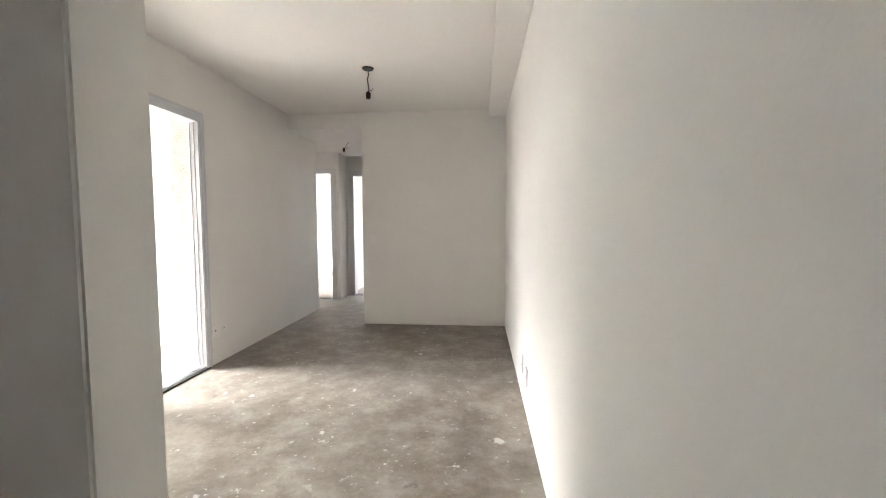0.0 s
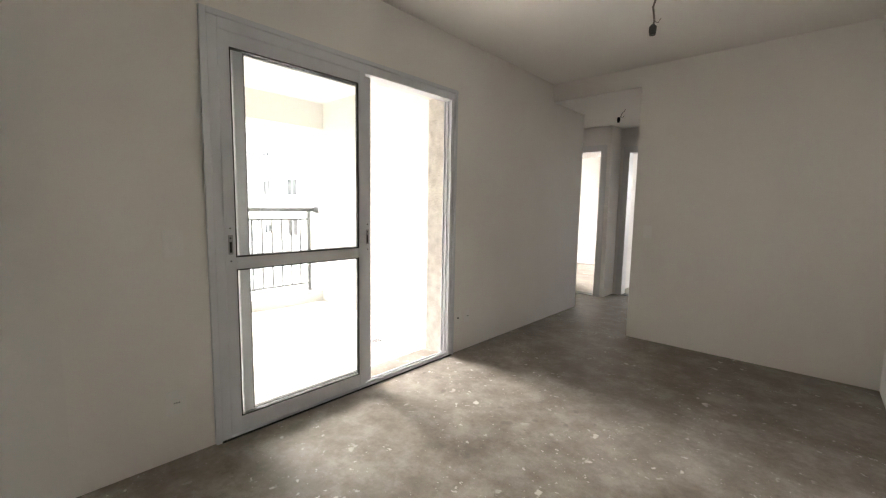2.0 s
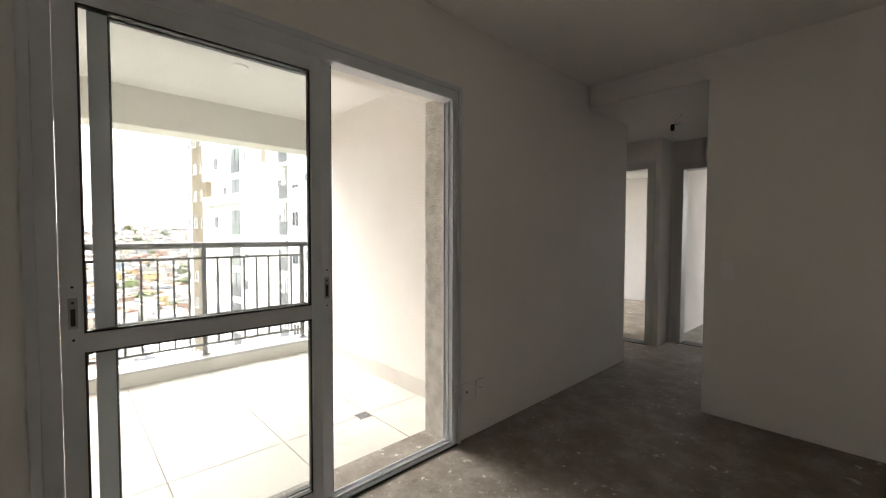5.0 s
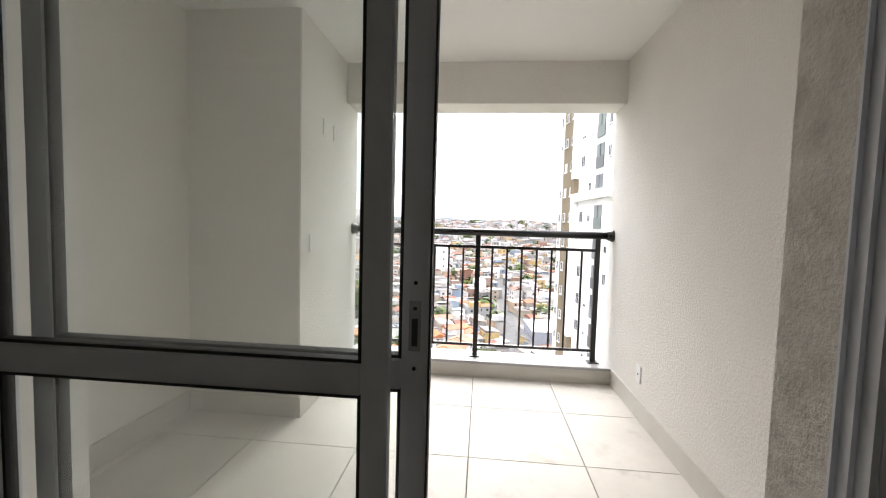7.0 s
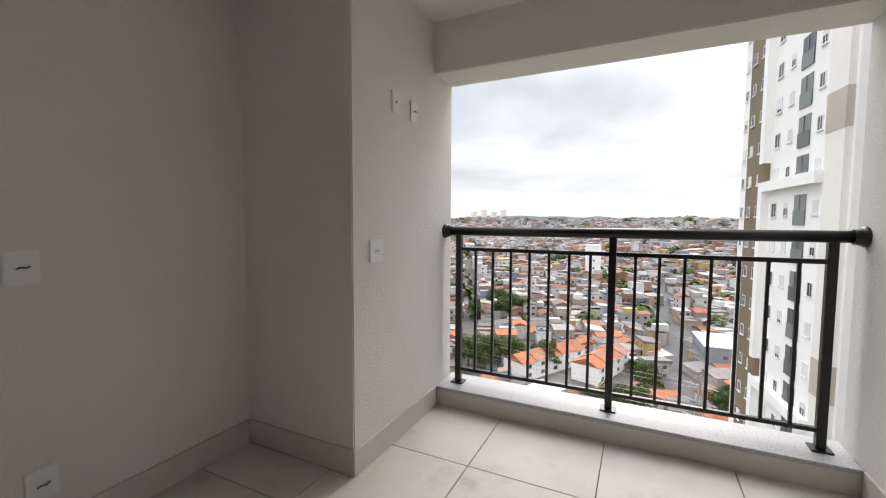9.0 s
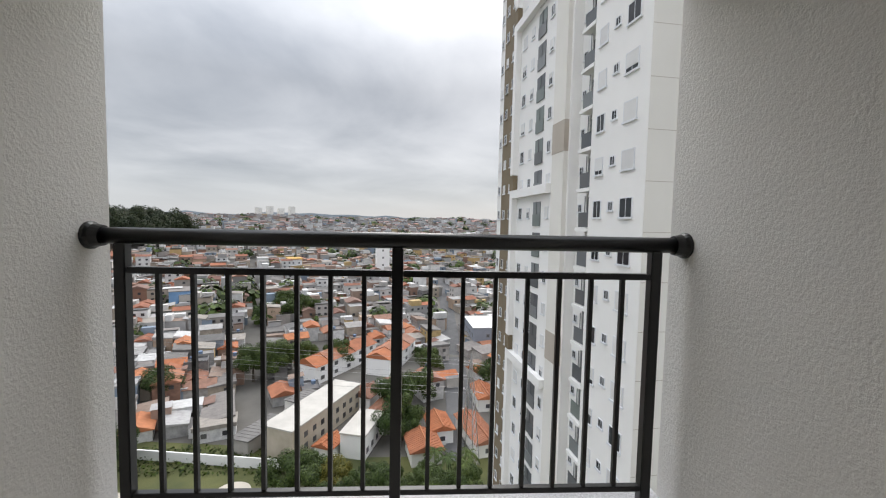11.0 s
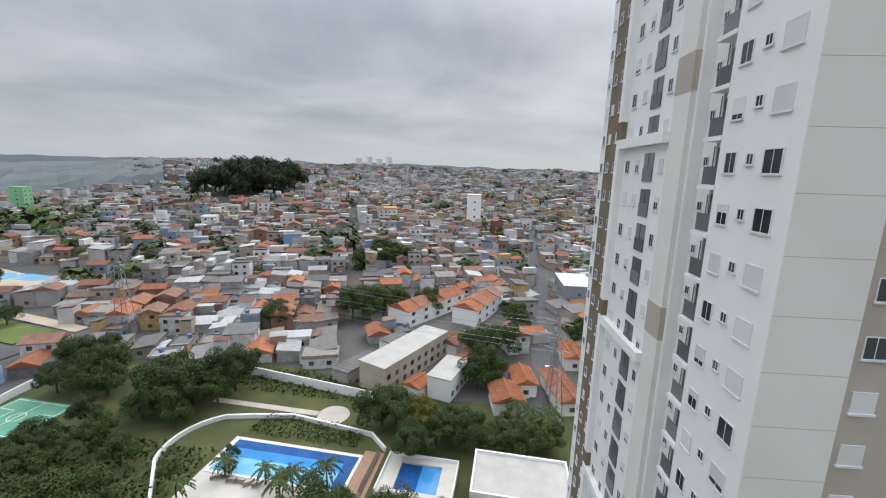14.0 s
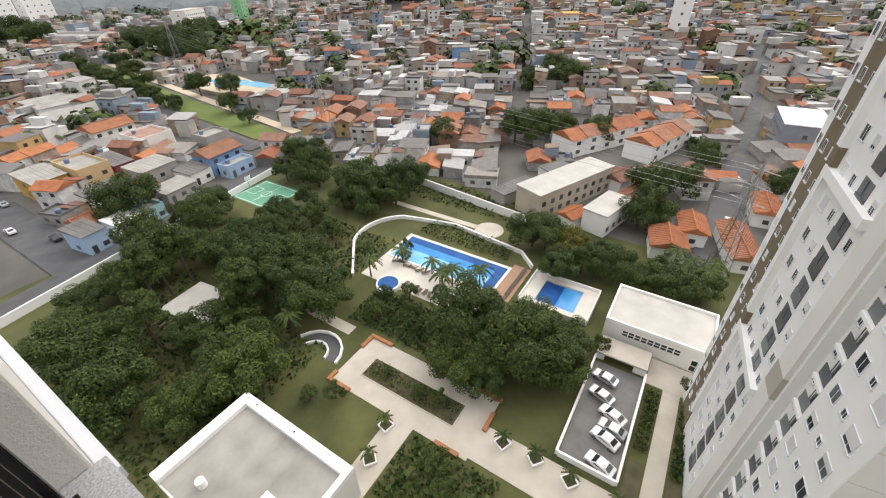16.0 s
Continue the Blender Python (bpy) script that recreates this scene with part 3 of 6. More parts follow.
WALLS = [(0.60, 0.59, 0.57), (0.50, 0.47, 0.43), (0.30, 0.285, 0.27), (0.27, 0.15, 0.105), (0.68, 0.675, 0.66), (0.42, 0.36, 0.29), (0.22, 0.21, 0.20), (0.46, 0.43, 0.40),
         (0.46, 0.34, 0.25), (0.72, 0.715, 0.70), (0.33, 0.235, 0.185), (0.38, 0.375, 0.365), (0.58, 0.56, 0.535), (0.66, 0.655, 0.64), (0.28, 0.18, 0.135), (0.42, 0.41, 0.40), (0.74, 0.735, 0.72), (0.25, 0.31, 0.38), (0.50, 0.36, 0.17), (0.34, 0.31, 0.28)]
REDS = [(0.30, 0.115, 0.065), (0.24, 0.105, 0.07), (0.37, 0.14, 0.075), (0.20, 0.10, 0.075), (0.28, 0.15, 0.105), (0.23, 0.14, 0.11)]
GREYS = [(0.20, 0.19, 0.18), (0.29, 0.275, 0.26), (0.13, 0.125, 0.12), (0.36, 0.35, 0.335), (0.24, 0.215, 0.19), (0.55, 0.545, 0.53), (0.17, 0.16, 0.15), (0.31, 0.28, 0.245), (0.15, 0.145, 0.145), (0.42, 0.41, 0.40), (0.22, 0.20, 0.185), (0.26, 0.19, 0.15)]
M_HWALL, M_HRED, M_HGREY = palette("house_wall", WALLS, 0.9, dirt=0.5), palette("clay_roof_tiles", [(0.43, 0.15, 0.065), (0.35, 0.13, 0.065), (0.47, 0.18, 0.08), (0.28, 0.13, 0.085), (0.38, 0.17, 0.10), (0.31, 0.17, 0.12)], 0.9, dirt=0.45, dirt_scale=0.5), palette("grey_house_roof", GREYS, 0.9, dirt=0.4)
M_FWALL, M_FRED, M_FGREY = palette("town_wall", WALLS, 0.9, True, dirt_scale=0.2), palette("town_clay_roof", REDS, 0.9, True, 0.4, 0.3), palette("town_grey_roof", GREYS, 0.9, True, 0.35, 0.3)
# distance haze painted in: far town colours mixed a quarter toward blue-grey
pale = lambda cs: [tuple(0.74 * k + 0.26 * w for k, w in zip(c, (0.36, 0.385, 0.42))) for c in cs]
M_RWALL, M_RRED, M_RGREY = palette("haze_paled_wall", pale(WALLS), 0.95, True, 0.3, 0.1), palette("haze_paled_clay_roof", pale(REDS), 0.95, True, 0.3, 0.1), palette("haze_paled_grey_roof", pale(GREYS), 0.95, True, 0.3, 0.1)
# forest green shifted to blue-grey so the colour carries the distance haze
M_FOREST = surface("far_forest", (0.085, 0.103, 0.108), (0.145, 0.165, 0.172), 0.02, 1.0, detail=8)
M_HWIN = palette("house_window", [(0.03, 0.03, 0.035), (0.06, 0.06, 0.065), (0.10, 0.10, 0.10)], 0.3, dirt=0.2)
M_TANK = surface("blue_grey_water_tank", (0.10, 0.16, 0.26), (0.16, 0.22, 0.32), 1.0, 0.6)
M_BARK = surface("bark", (0.07, 0.055, 0.04), (0.14, 0.11, 0.085), 3, 0.95)
# hill colour lightened and blued: the haze is in the paint
M_HAZE = surface("haze_painted_hills", (0.33, 0.38, 0.43), (0.40, 0.45, 0.50), 0.004, 1.0)


def leaf_mat(name, dark, light):
    m, n, l, p = nodes_of(name)
    rnd = n.new("ShaderNodeNewGeometry").outputs["Random Per Island"]
    own = n.new("ShaderNodeObjectInfo").outputs["Random"]
    base = ramp_node(n, l, rnd, [(0.0, dark), (1.0, light)])
    tone = ramp_node(n, l, own, [(0.0, (0.7, 0.78, 0.7)), (1.0, (1.25, 1.12, 0.9))])
    l.new(mixrgb(n, l, 1.0, base, tone, "MULTIPLY"), p.inputs["Base Color"])
    p.inputs["Roughness"].default_value = 0.65
    p.inputs["Specular IOR Level"].default_value = 0.25
    return m


M_LEAF = leaf_mat("tree_leaves", (0.010, 0.021, 0.005), (0.078, 0.118, 0.028))
M_LEAF2 = leaf_mat("yellow_green_leaves", (0.04, 0.052, 0.012), (0.17, 0.155, 0.03))
M_LEAF3 = leaf_mat("dark_wood_leaves", (0.012, 0.021, 0.010), (0.042, 0.058, 0.028))
M_PALM = leaf_mat("palm_leaves", (0.035, 0.055, 0.018), (0.09, 0.13, 0.045))


def water_mat(name, deep, pale, scale, low, high):
    m, n, l, p = nodes_of(name)
    v = coord(n, l, 1.0)
    l.new(ramp_node(n, l, noise_node(n, l, v, scale, 2), [(low, deep), (high, pale)]), p.inputs["Base Color"])
    p.inputs["Roughness"].default_value = 0.12
    bump(n, l, p, noise_node(n, l, v, 2.5, 2), 0.08, 0.05)
    p.inputs["Specular IOR Level"].default_value = 0.22
    return m


M_WATER_DEEP = water_mat("deep_pool_water", (0.015, 0.07, 0.24), (0.03, 0.12, 0.34), 0.3, 0.3, 0.7)
M_WATER = water_mat("blue_pool_water", (0.035, 0.22, 0.54), (0.07, 0.31, 0.62), 0.3, 0.3, 0.7)
M_WATER_PALE = water_mat("pale_pool_water", (0.16, 0.46, 0.68), (0.26, 0.56, 0.75), 0.3, 0.3, 0.7)


# ---- the lie of the land ----
def land(x, y):
    """Height of the ground: level at the garden, rising to a far ridge."""
    dx, dy = x + 3.0, y
    r = math.hypot(dx, dy)
    az = math.degrees(math.atan2(dy, -dx))
    far = max(0.0, r - 150.0)
    rise = 0.062 * far if far < 900 else 55.8 + 0.030 * (far - 900)
    rise = min(rise, 52.0)
    side = min(1.0, max(0.0, (az + 64.0) / 22.0))
    side = side * side * (3 - 2 * side)
    ripple = 5.0 * math.sin(x * 0.011 + 1.3) * math.sin(y * 0.013 + 0.4) * min(1.0, far / 250.0)
    hill = 17.0 * math.exp(-(((x + 330.0) / 75.0) ** 2 + ((y + 225.0) / 55.0) ** 2))
    return G + rise * (0.22 + 0.78 * side) + ripple + hill


def ground():
    m = Mesh()
    radii = [0, 25, 50, 80, 110, 140, 170, 200, 240, 280, 320, 360, 410, 460, 520, 600, 700, 820, 960, 1120, 1300, 1500, 1800, 2300, 3200, 4600]
    k = 72
    for r in radii:
        for i in range(k):
            a = 2 * math.pi * i / k
            x, y = -3 + r * math.cos(a), r * math.sin(a)
            m.v.append((x, y, land(x, y) - 0.06))
    for j in range(len(radii) - 1):
        for i in range(k):
            q = (i + 1) % k
            m.f.append((j * k + i, (j + 1) * k + i, (j + 1) * k + q, j * k + q))
    setting("ground", m, M_GROUND, "worn grey-brown ground of the town", "ground")
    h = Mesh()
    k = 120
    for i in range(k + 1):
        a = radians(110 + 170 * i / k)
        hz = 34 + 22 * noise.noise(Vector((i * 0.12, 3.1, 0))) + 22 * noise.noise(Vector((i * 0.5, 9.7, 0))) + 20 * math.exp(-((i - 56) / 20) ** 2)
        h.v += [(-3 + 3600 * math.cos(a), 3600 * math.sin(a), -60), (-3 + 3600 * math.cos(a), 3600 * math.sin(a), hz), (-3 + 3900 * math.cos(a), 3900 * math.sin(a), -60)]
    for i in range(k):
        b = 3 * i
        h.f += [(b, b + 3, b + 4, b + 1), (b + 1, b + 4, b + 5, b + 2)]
    setting("backdrop", h, M_HAZE, "hills on the horizon in painted blue-grey haze", "hills")


ground()


def slab(name, x0, y0, x1, y1, z0, z1, material, label, category):
    return setting(name, Mesh().box(x0, y0, z0, x1, y1, z1), material, label, category)


# ---- the garden of the towers ----
slab("lawn", -86, -104, 30, 60, G - 0.5, G + 0.02, M_LAWN, "mown green lawn with brown patches", "lawn")
slab("pool_deck", -64.6, -49.3, -47.6, -24.2, G, G + 0.10, M_DECK, "pale stone deck round the swimming pool", "pool deck")
slab("pool_terrace", -65.8, -24.2, -54.8, -20.6, G, G + 0.12, M_BROWN, "terracotta paved terrace beside the pool", "terrace")
slab("path", -75.5, -62, -73.9, -38, G, G + 0.07, M_PAVE, "pale garden path", "path")
slab("plaza", -35.8, -36.2, -25.9, -12.9, G, G + 0.09, M_PAVE, "pale paved garden plaza", "plaza")
slab("walkway", -31.5, -12.9, -26.4, 12, G, G + 0.085, M_PAVE, "pale paved walkway with palms", "walkway")
slab("walkway_south", -25.9, -24.6, -15.5, -20.9, G, G + 0.085, M_PAVE, "pale paved walkway with palms", "walkway")
slab("car_park", -50.0, -3.6, -32.9, 3.2, G - 0.4, G + 0.04, M_WORN, "grey asphalt car park", "car park")
slab("garden_path", -54.5, 6.0, -24, 8.2, G, G + 0.08, M_PAVE, "pale paved path beside the tower", "path")
slab("club_terrace", -54.8, 3.6, -49.5, 10.7, G, G + 0.10, M_PAVE, "pale paved terrace before the club house", "terrace")
setting("round_plaza", Mesh().prism([(-74.9 + 3.3 * math.cos(i * math.pi / 16), -34.6 + 3.3 * math.sin(i * math.pi / 16)) for i in range(32)], G, G + 0.09), M_PAVE, "round paved seating place in the lawn", "plaza")


def swimming_pool():
    t = thing("swimming_pool", pose(-59.7, -36.4, G), "rectangular swimming pool with bright and deep blue water", "swimming pool")
    part("coping", Mesh().box(-4.5, -12.3, 0.09, -4.0, 12.3, 0.26).box(4.0, -12.3, 0.09, 4.5, 12.3, 0.26).box(-4.0, -12.3, 0.09, 4.0, -11.8, 0.26).box(-4.0, 11.8, 0.09, 4.0, 12.3, 0.26), M_WHITE, t, "white pool coping", 0.03)
    part("deep_water", Mesh().box(-4.0, -11.8, 0.08, -2.0, 11.8, 0.16).box(-2.0, 9.8, 0.08, 4.0, 11.8, 0.16), M_WATER_DEEP, t, "deep blue water")
    part("water", Mesh().box(-2.0, -11.8, 0.08, 0.2, 9.8, 0.16), M_WATER, t, "bright blue water")
    part("shallow_water", Mesh().box(0.2, -11.8, 0.08, 4.0, 9.8, 0.16), M_WATER_PALE, t, "pale blue shallow water")


swimming_pool()
t = thing("plunge_pool", pose(-60.3, -13.0, G), "small raised rectangular pool with white walls", "swimming pool")
part("surround", Mesh().box(-4.6, -6.2, 0, 4.2, -3.6, 0.9).box(-4.6, 3.4, 0, 4.2, 6.0, 0.9).box(-4.6, -3.6, 0, -3.2, 3.4, 0.9).box(3.0, -3.6, 0, 4.2, 3.4, 0.9), M_DECK, t, "pale raised surround", 0.05)
part("water", Mesh().box(-3.2, -3.6, 0.1, 3.0, 0.0, 0.6), M_WATER_DEEP, t, "deep blue water")
part("shallow_water", Mesh().box(-3.2, 0.0, 0.1, 3.0, 3.4, 0.6), M_WATER, t, "pale blue water")
for a, b, c, d in ((-4.7, -6.3, 4.3, -6.1), (-4.7, 5.9, 4.3, 6.1), (-4.7, -6.1, -4.5, 5.9)):
    part("parapet", Mesh().box(a, b, 0, c, d, 1.5), M_WHITE, t, "white parapet wall")
t = thing("round_pool", pose(-47.2, -42.0, G), "small round blue pool with a white rim", "swimming pool")
part("rim", Mesh().tube([(0, 0, 0), (0, 0, 1.0)], 2.3, 24), M_WHITE, t, "white round rim")
part("water", Mesh().tube([(0, 0, 0.9), (0, 0, 1.04)], 2.0, 24), M_WATER_DEEP, t, "deep blue water")


def low_wall(name, pts, h, thick, label):
    m = Mesh()
    for (ax, ay), (bx, by) in zip(pts, pts[1:]):
        d = Vector((bx - ax, by - ay, 0))
        a = math.atan2(d.y, d.x)
        m.box(0, -thick / 2, -0.4, d.length + thick * 0.35, thick / 2, h, pose(ax, ay, G, 0, 0, math.degrees(a)))
    return tagged(part(name, m, M_WHITE), label, "garden wall", "garden walls")


def arc(cx, cy, r, a0, a1, n):
    return [(cx + r * math.cos(radians(a0 + (a1 - a0) * i / n)), cy + r * math.sin(radians(a0 + (a1 - a0) * i / n))) for i in range(n + 1)]


low_wall("garden_wall", [(-46, -50)] + arc(-60.5, -49.0, 10.5, 300, 215, 7) + [(-70.5, -50), (-72.3, -42), (-70.0, -24.5), (-66.5, -20.8)], 0.9, 0.45, "curved white low wall round the pool lawn")
low_wall("garden_wall", [(-87, -66), (-81.0, -22)], 2.2, 0.3, "long white boundary wall at the garden's end")
low_wall("garden_wall", arc(-28.0, -42.0, 4.6, 95, 250, 8), 0.5, 0.35, "curved white kerb wall beside a ramp")
low_wall("garden_wall", arc(-28.0, -42.0, 2.4, 95, 250, 8), 0.5, 0.3, "curved white kerb wall beside a ramp")
setting("ramp", Mesh().prism(arc(-28.0, -42.0, 4.4, 95, 250, 10) + arc(-28.0, -42.0, 2.6, 250, 95, 10), G, G + 0.06), M_ROAD, "grey curved garden ramp", "path")
low_wall("garden_wall", arc(-13.0, -54.0, 5, 40, 200, 9), 0.9, 0.35, "curved white retaining wall under trees")
low_wall("garden_wall", [(6, -91.5), (-72, -105)], 1.8, 0.3, "long pale boundary wall beside the road")
low_wall("car_park_wall", [(-32.6, -3.8), (-50.2, -3.8)], 1.0, 0.3, "white wall beside the car park")
low_wall("car_park_wall", [(-32.6, 3.4), (-50.2, 3.4)], 1.0, 0.3, "white wall beside the car park")
low_wall("car_park_wall", [(-32.6, -3.6), (-32.6, 3.2)], 1.0, 0.3, "white wall beside the car park")

for y0, y1, x0, x1 in ((-32.6, -16.7, -32.5, -29.0),):
    t = thing("planter_bed", pose(0, 0, G), "planted bed in the paved plaza", "flower bed")
    part("kerb", Mesh().box(x0 - 0.15, y0 - 0.15, 0.05, x1 + 0.15, y0, 0.2).box(x0 - 0.15, y1, 0.05, x1 + 0.15, y1 + 0.15, 0.2).box(x0 - 0.15, y0, 0.05, x0, y1, 0.2).box(x1, y0, 0.05, x1 + 0.15, y1, 0.2), M_PAVE, t)
    part("soil", Mesh().box(x0, y0, 0.05, x1, y1, 0.17), M_SOIL, t, "dark planted soil")
for x0, y0, x1, y1 in ((-36.1, -36.4, -35.5, -32.0), (-35.5, -36.4, -33.0, -35.8), (-27.5, -36.5, -25.6, -35.9), (-26.2, -35.9, -25.6, -32.2), (-36.1, -17.0, -35.5, -12.6), (-33.5, -13.1, -30.5, -12.5), (-26.2, -17.5, -25.6, -14.0)):
    tagged(part("garden_bench", Mesh().box(x0, y0, G + 0.08, x1, y1, G + 0.5), M_BENCH, bevel=0.04), "orange-brown wooden bench along the plaza edge", "bench", "plaza benches")
for a, b in ((4.0, 5.8), (8.4, 10.0)):
    for x0, x1 in ((-48.5, -38.5), (-36.8, -26)):
        slab("hedge_bed", x0, a, x1, b, G, G + 0.14, M_SOIL, "planted bed along the tower path", "flower bed")


# ---- club house ----
def club_house():
    t = thing("club_house", pose(-59.8, 3.2, G), "low white club house with a flat pale roof", "building")
    part("wall", Mesh().box(-4.8, -7.4, 0, 4.8, 7.5, 4.1), M_CREAM, t)
    part("roof", Mesh().box(-4.5, -7.1, 4.1, 4.5, 7.2, 4.2), M_ROOFSLAB, t, "pale flat roof")
    part("parapet", Mesh().box(-4.8, -7.4, 4.1, -4.5, 7.5, 4.6).box(4.5, -7.4, 4.1, 4.8, 7.5, 4.6).box(-4.5, -7.4, 4.1, 4.5, -7.1, 4.6).box(-4.5, 7.2, 4.1, 4.5, 7.5, 4.6), M_WHITE, t, "white parapet")
    for i in range(9):
        y = -4.6 + i * 0.92
        w = part("window", Mesh().box(4.78, y, 2.2, 4.84, y + 0.84, 3.3), M_WHITE, t, "window of a long band")
        for z in (2.26, 2.82):
            part("pane", Mesh().box(4.83, y + 0.05, z, 4.86, y + 0.79, z + 0.42), M_DARKGLASS, w)
    d = part("door", Mesh().box(4.78, 5.2, 0.1, 4.84, 7.0, 2.5), M_WHITE, t, "glazed white double door")
    for y in (5.3, 6.15):
        for z in (0.3, 1.4):
            part("pane", Mesh().box(4.83, y, z, 4.86, y + 0.75, z + 0.95), M_DARKGLASS, d)


club_house()
slab("club_canopy", -54.0, -3.8, -50.2, 3.4, G + 1.5, G + 1.8, M_PAVE, "pale slab roof over the garage entrance", "canopy")
setting("garage_entrance", Mesh().box(-50.9, -3.8, G, -50.5, -2.6, G + 1.5).box(-50.9, 1.6, G, -50.5, 3.4, G + 1.5), M_WHITE, "white wall of the garage entrance", "wall")


def podium():
    t = thing("podium_roof", pose(0, 0, G), "low podium building with a white parapet and grey flat roof", "building")
    part("wall", Mesh().box(-16.2, -39.6, 0, -4.0, -21.3, 5.4), M_CREAM, t)
    part("roof", Mesh().box(-15.0, -38.2, 5.4, -4.2, -22.0, 5.5), M_SLABGREY, t, "stained grey flat roof")
    part("parapet", Mesh().box(-16.2, -39.6, 5.4, -15.0, -21.3, 6.2).box(-15.0, -39.6, 5.4, -4.0, -38.2, 6.2).box(-15.0, -22.0, 5.4, -4.0, -21.3, 6.2), M_WHITE, t, "broad white parapet", 0.04)
    part("stair_hood", Mesh().box(-9.5, -26.5, 5.5, -8.9, -23.6, 7.6).box(-8.9, -26.5, 5.5, -5.0, -25.9, 7.6).box(-8.9, -24.2, 5.5, -5.0, -23.6, 7.6), M_WHITE, t, "white stair enclosure")
    part("vent", Mesh().tube([(-6.5, -34.0, 5.5), (-6.5, -34.0, 6.6)], 0.5, 14), M_WHITE, t, "round white vent pipe")
    for x, y in ((-14.2, -30), (-12.5, -36.8)):
        part("drain", Mesh().tube([(-15.6, y, 6.2), (-15.6, y, 6.24)], 0.12, 10), M_BLACK, t, "dark drain")


podium()


# ---- the neighbouring tower ----
def tower():
    u = Vector((-0.9940, -0.1097, 0))
    w = Vector((-0.1097, 0.9940, 0))
    m = Matrix(((u.x, w.x, 0, -23.0), (u.y, w.y, 0, 11.54), (0, 0, 1, 0), (0, 0, 0, 1)))
    t = thing("apartment_tower", m, "tall white and beige apartment tower with many windows and balconies", "apartment building")
    top = 34.0
    for a in ((0, 0, 5.9, 3.95), (5.9, 0.9, 7.6, 3.95), (7.6, 0.75, 9.0, 3.95), (9.0, 0.0, 21.6, 12), (0.25, 3.95, 9.0, 8.5), (0, 8.5, 9.0, 13.8)):
        part("wall", Mesh().box(a[0], a[1], G, a[2], a[3], top), M_WHITE, t, "white rendered wall")
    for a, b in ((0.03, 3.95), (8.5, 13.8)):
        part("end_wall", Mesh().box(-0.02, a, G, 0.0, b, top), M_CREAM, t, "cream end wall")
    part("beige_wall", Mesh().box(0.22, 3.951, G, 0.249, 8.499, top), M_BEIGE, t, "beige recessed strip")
    part("pilaster", Mesh().box(9.3, -0.35, G, 11.4, 0.0, top), M_CREAM, t, "cream pilaster")
    part("brown_wall", Mesh().box(21.601, -0.12, G, 25.6, 12, top), M_OLIVE, t, "brown rendered strip")
    part("corner_wall", Mesh().box(25.601, -0.05, G, 27.3, 12, top - 5), M_WHITE, t, "white corner strip")
    for k in range(-3, 3):
        z = 4.8 + 16.8 * k
        if z - 15 < G:
            continue
        part("projecting_frame", Mesh().box(20.5, -0.55, z - 15.2, 21.3, 0.0, z).box(12.0, -0.55, z - 0.8, 20.5, 0.0, z), M_WHITE, t, "white projecting frame")
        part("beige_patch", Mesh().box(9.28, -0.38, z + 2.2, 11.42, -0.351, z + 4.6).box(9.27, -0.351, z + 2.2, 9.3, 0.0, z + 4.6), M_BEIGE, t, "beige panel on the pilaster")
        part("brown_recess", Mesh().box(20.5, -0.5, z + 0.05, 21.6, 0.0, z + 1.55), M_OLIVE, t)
    fz = [2.4 + 2.8 * k for k in range(-17, 11)]
    for z in fz:
        for a, b in ((0.03, 3.95), (8.5, 13.8)):
            part("wall_joint", Mesh().box(-0.024, a, z - 1.415, -0.0195, b, z - 1.385), M_BEIGE, t)

    def window_data(wd, ht):
        fr = 0.05
        frame_me = Mesh().box(-wd / 2, -0.03, -ht / 2, -wd / 2 + fr, 0.06, ht / 2).box(wd / 2 - fr, -0.03, -ht / 2, wd / 2, 0.06, ht / 2).box(-wd / 2 + fr, -0.03, ht / 2 - fr, wd / 2 - fr, 0.06, ht / 2).box(-wd / 2 - 0.06, -0.09, -ht / 2 - 0.06, wd / 2 + 0.06, 0.06, -ht / 2 + fr).box(-0.02, -0.015, -ht / 2 + fr, 0.02, 0.05, ht / 2 - fr).data("window")
        frame_me.materials.append(M_ALU)
        pane_me = Mesh().box(-wd / 2 + fr, -0.006, -ht / 2 + fr, wd / 2 - fr, 0.05, ht / 2 - fr).data("pane")
        pane_me.materials.append(M_DARKGLASS)
        return frame_me, pane_me, wd, ht

    def shutter_data(wd, ht, share):
        me = Mesh().box(-wd / 2 + 0.05, -0.02, ht / 2 - 0.05 - (ht - 0.1) * share, wd / 2 - 0.05, -0.007, ht / 2 - 0.05).data("shutter")
        me.materials.append(M_SHUTTER)
        return me

    kinds = {key: window_data(*key) for key in ((1.25, 1.2), (0.55, 0.6), (0.95, 1.15), (0.7, 1.0), (1.15, 1.15))}
    shut = {(key, s): shutter_data(key[0], key[1], s) for key in kinds for s in (1.0, 0.75, 0.4)}

    def window(key, place, turned, closed):
        f, p, wd, ht = kinds[key]
        a = part("window", f, M_ALU, t)
        a.matrix_basis = Matrix.Translation(place) @ pose(0, 0, 0, 0, 0, turned)
        part("pane", p, M_DARKGLASS, a)
        if rng.random() < closed:
            part("shutter", shut[(key, rng.choice((1.0, 1.0, 0.75, 0.4)))], M_SHUTTER, a)

    bal = Mesh().box(-0.85, 0.0, -1.1, 0.85, 0.04, 1.1).data("balcony_glazing")
    bal.materials.append(M_BALGLASS)
    rail = Mesh().box(-0.85, -0.05, -1.1, 0.85, -0.02, -0.1).box(-0.86, -0.06, -0.1, 0.86, 0.0, -0.05).box(-0.03, -0.05, -0.05, 0.03, -0.01, 1.1).data("balcony_rail")
    rail.materials.append(M_BALGLASS)
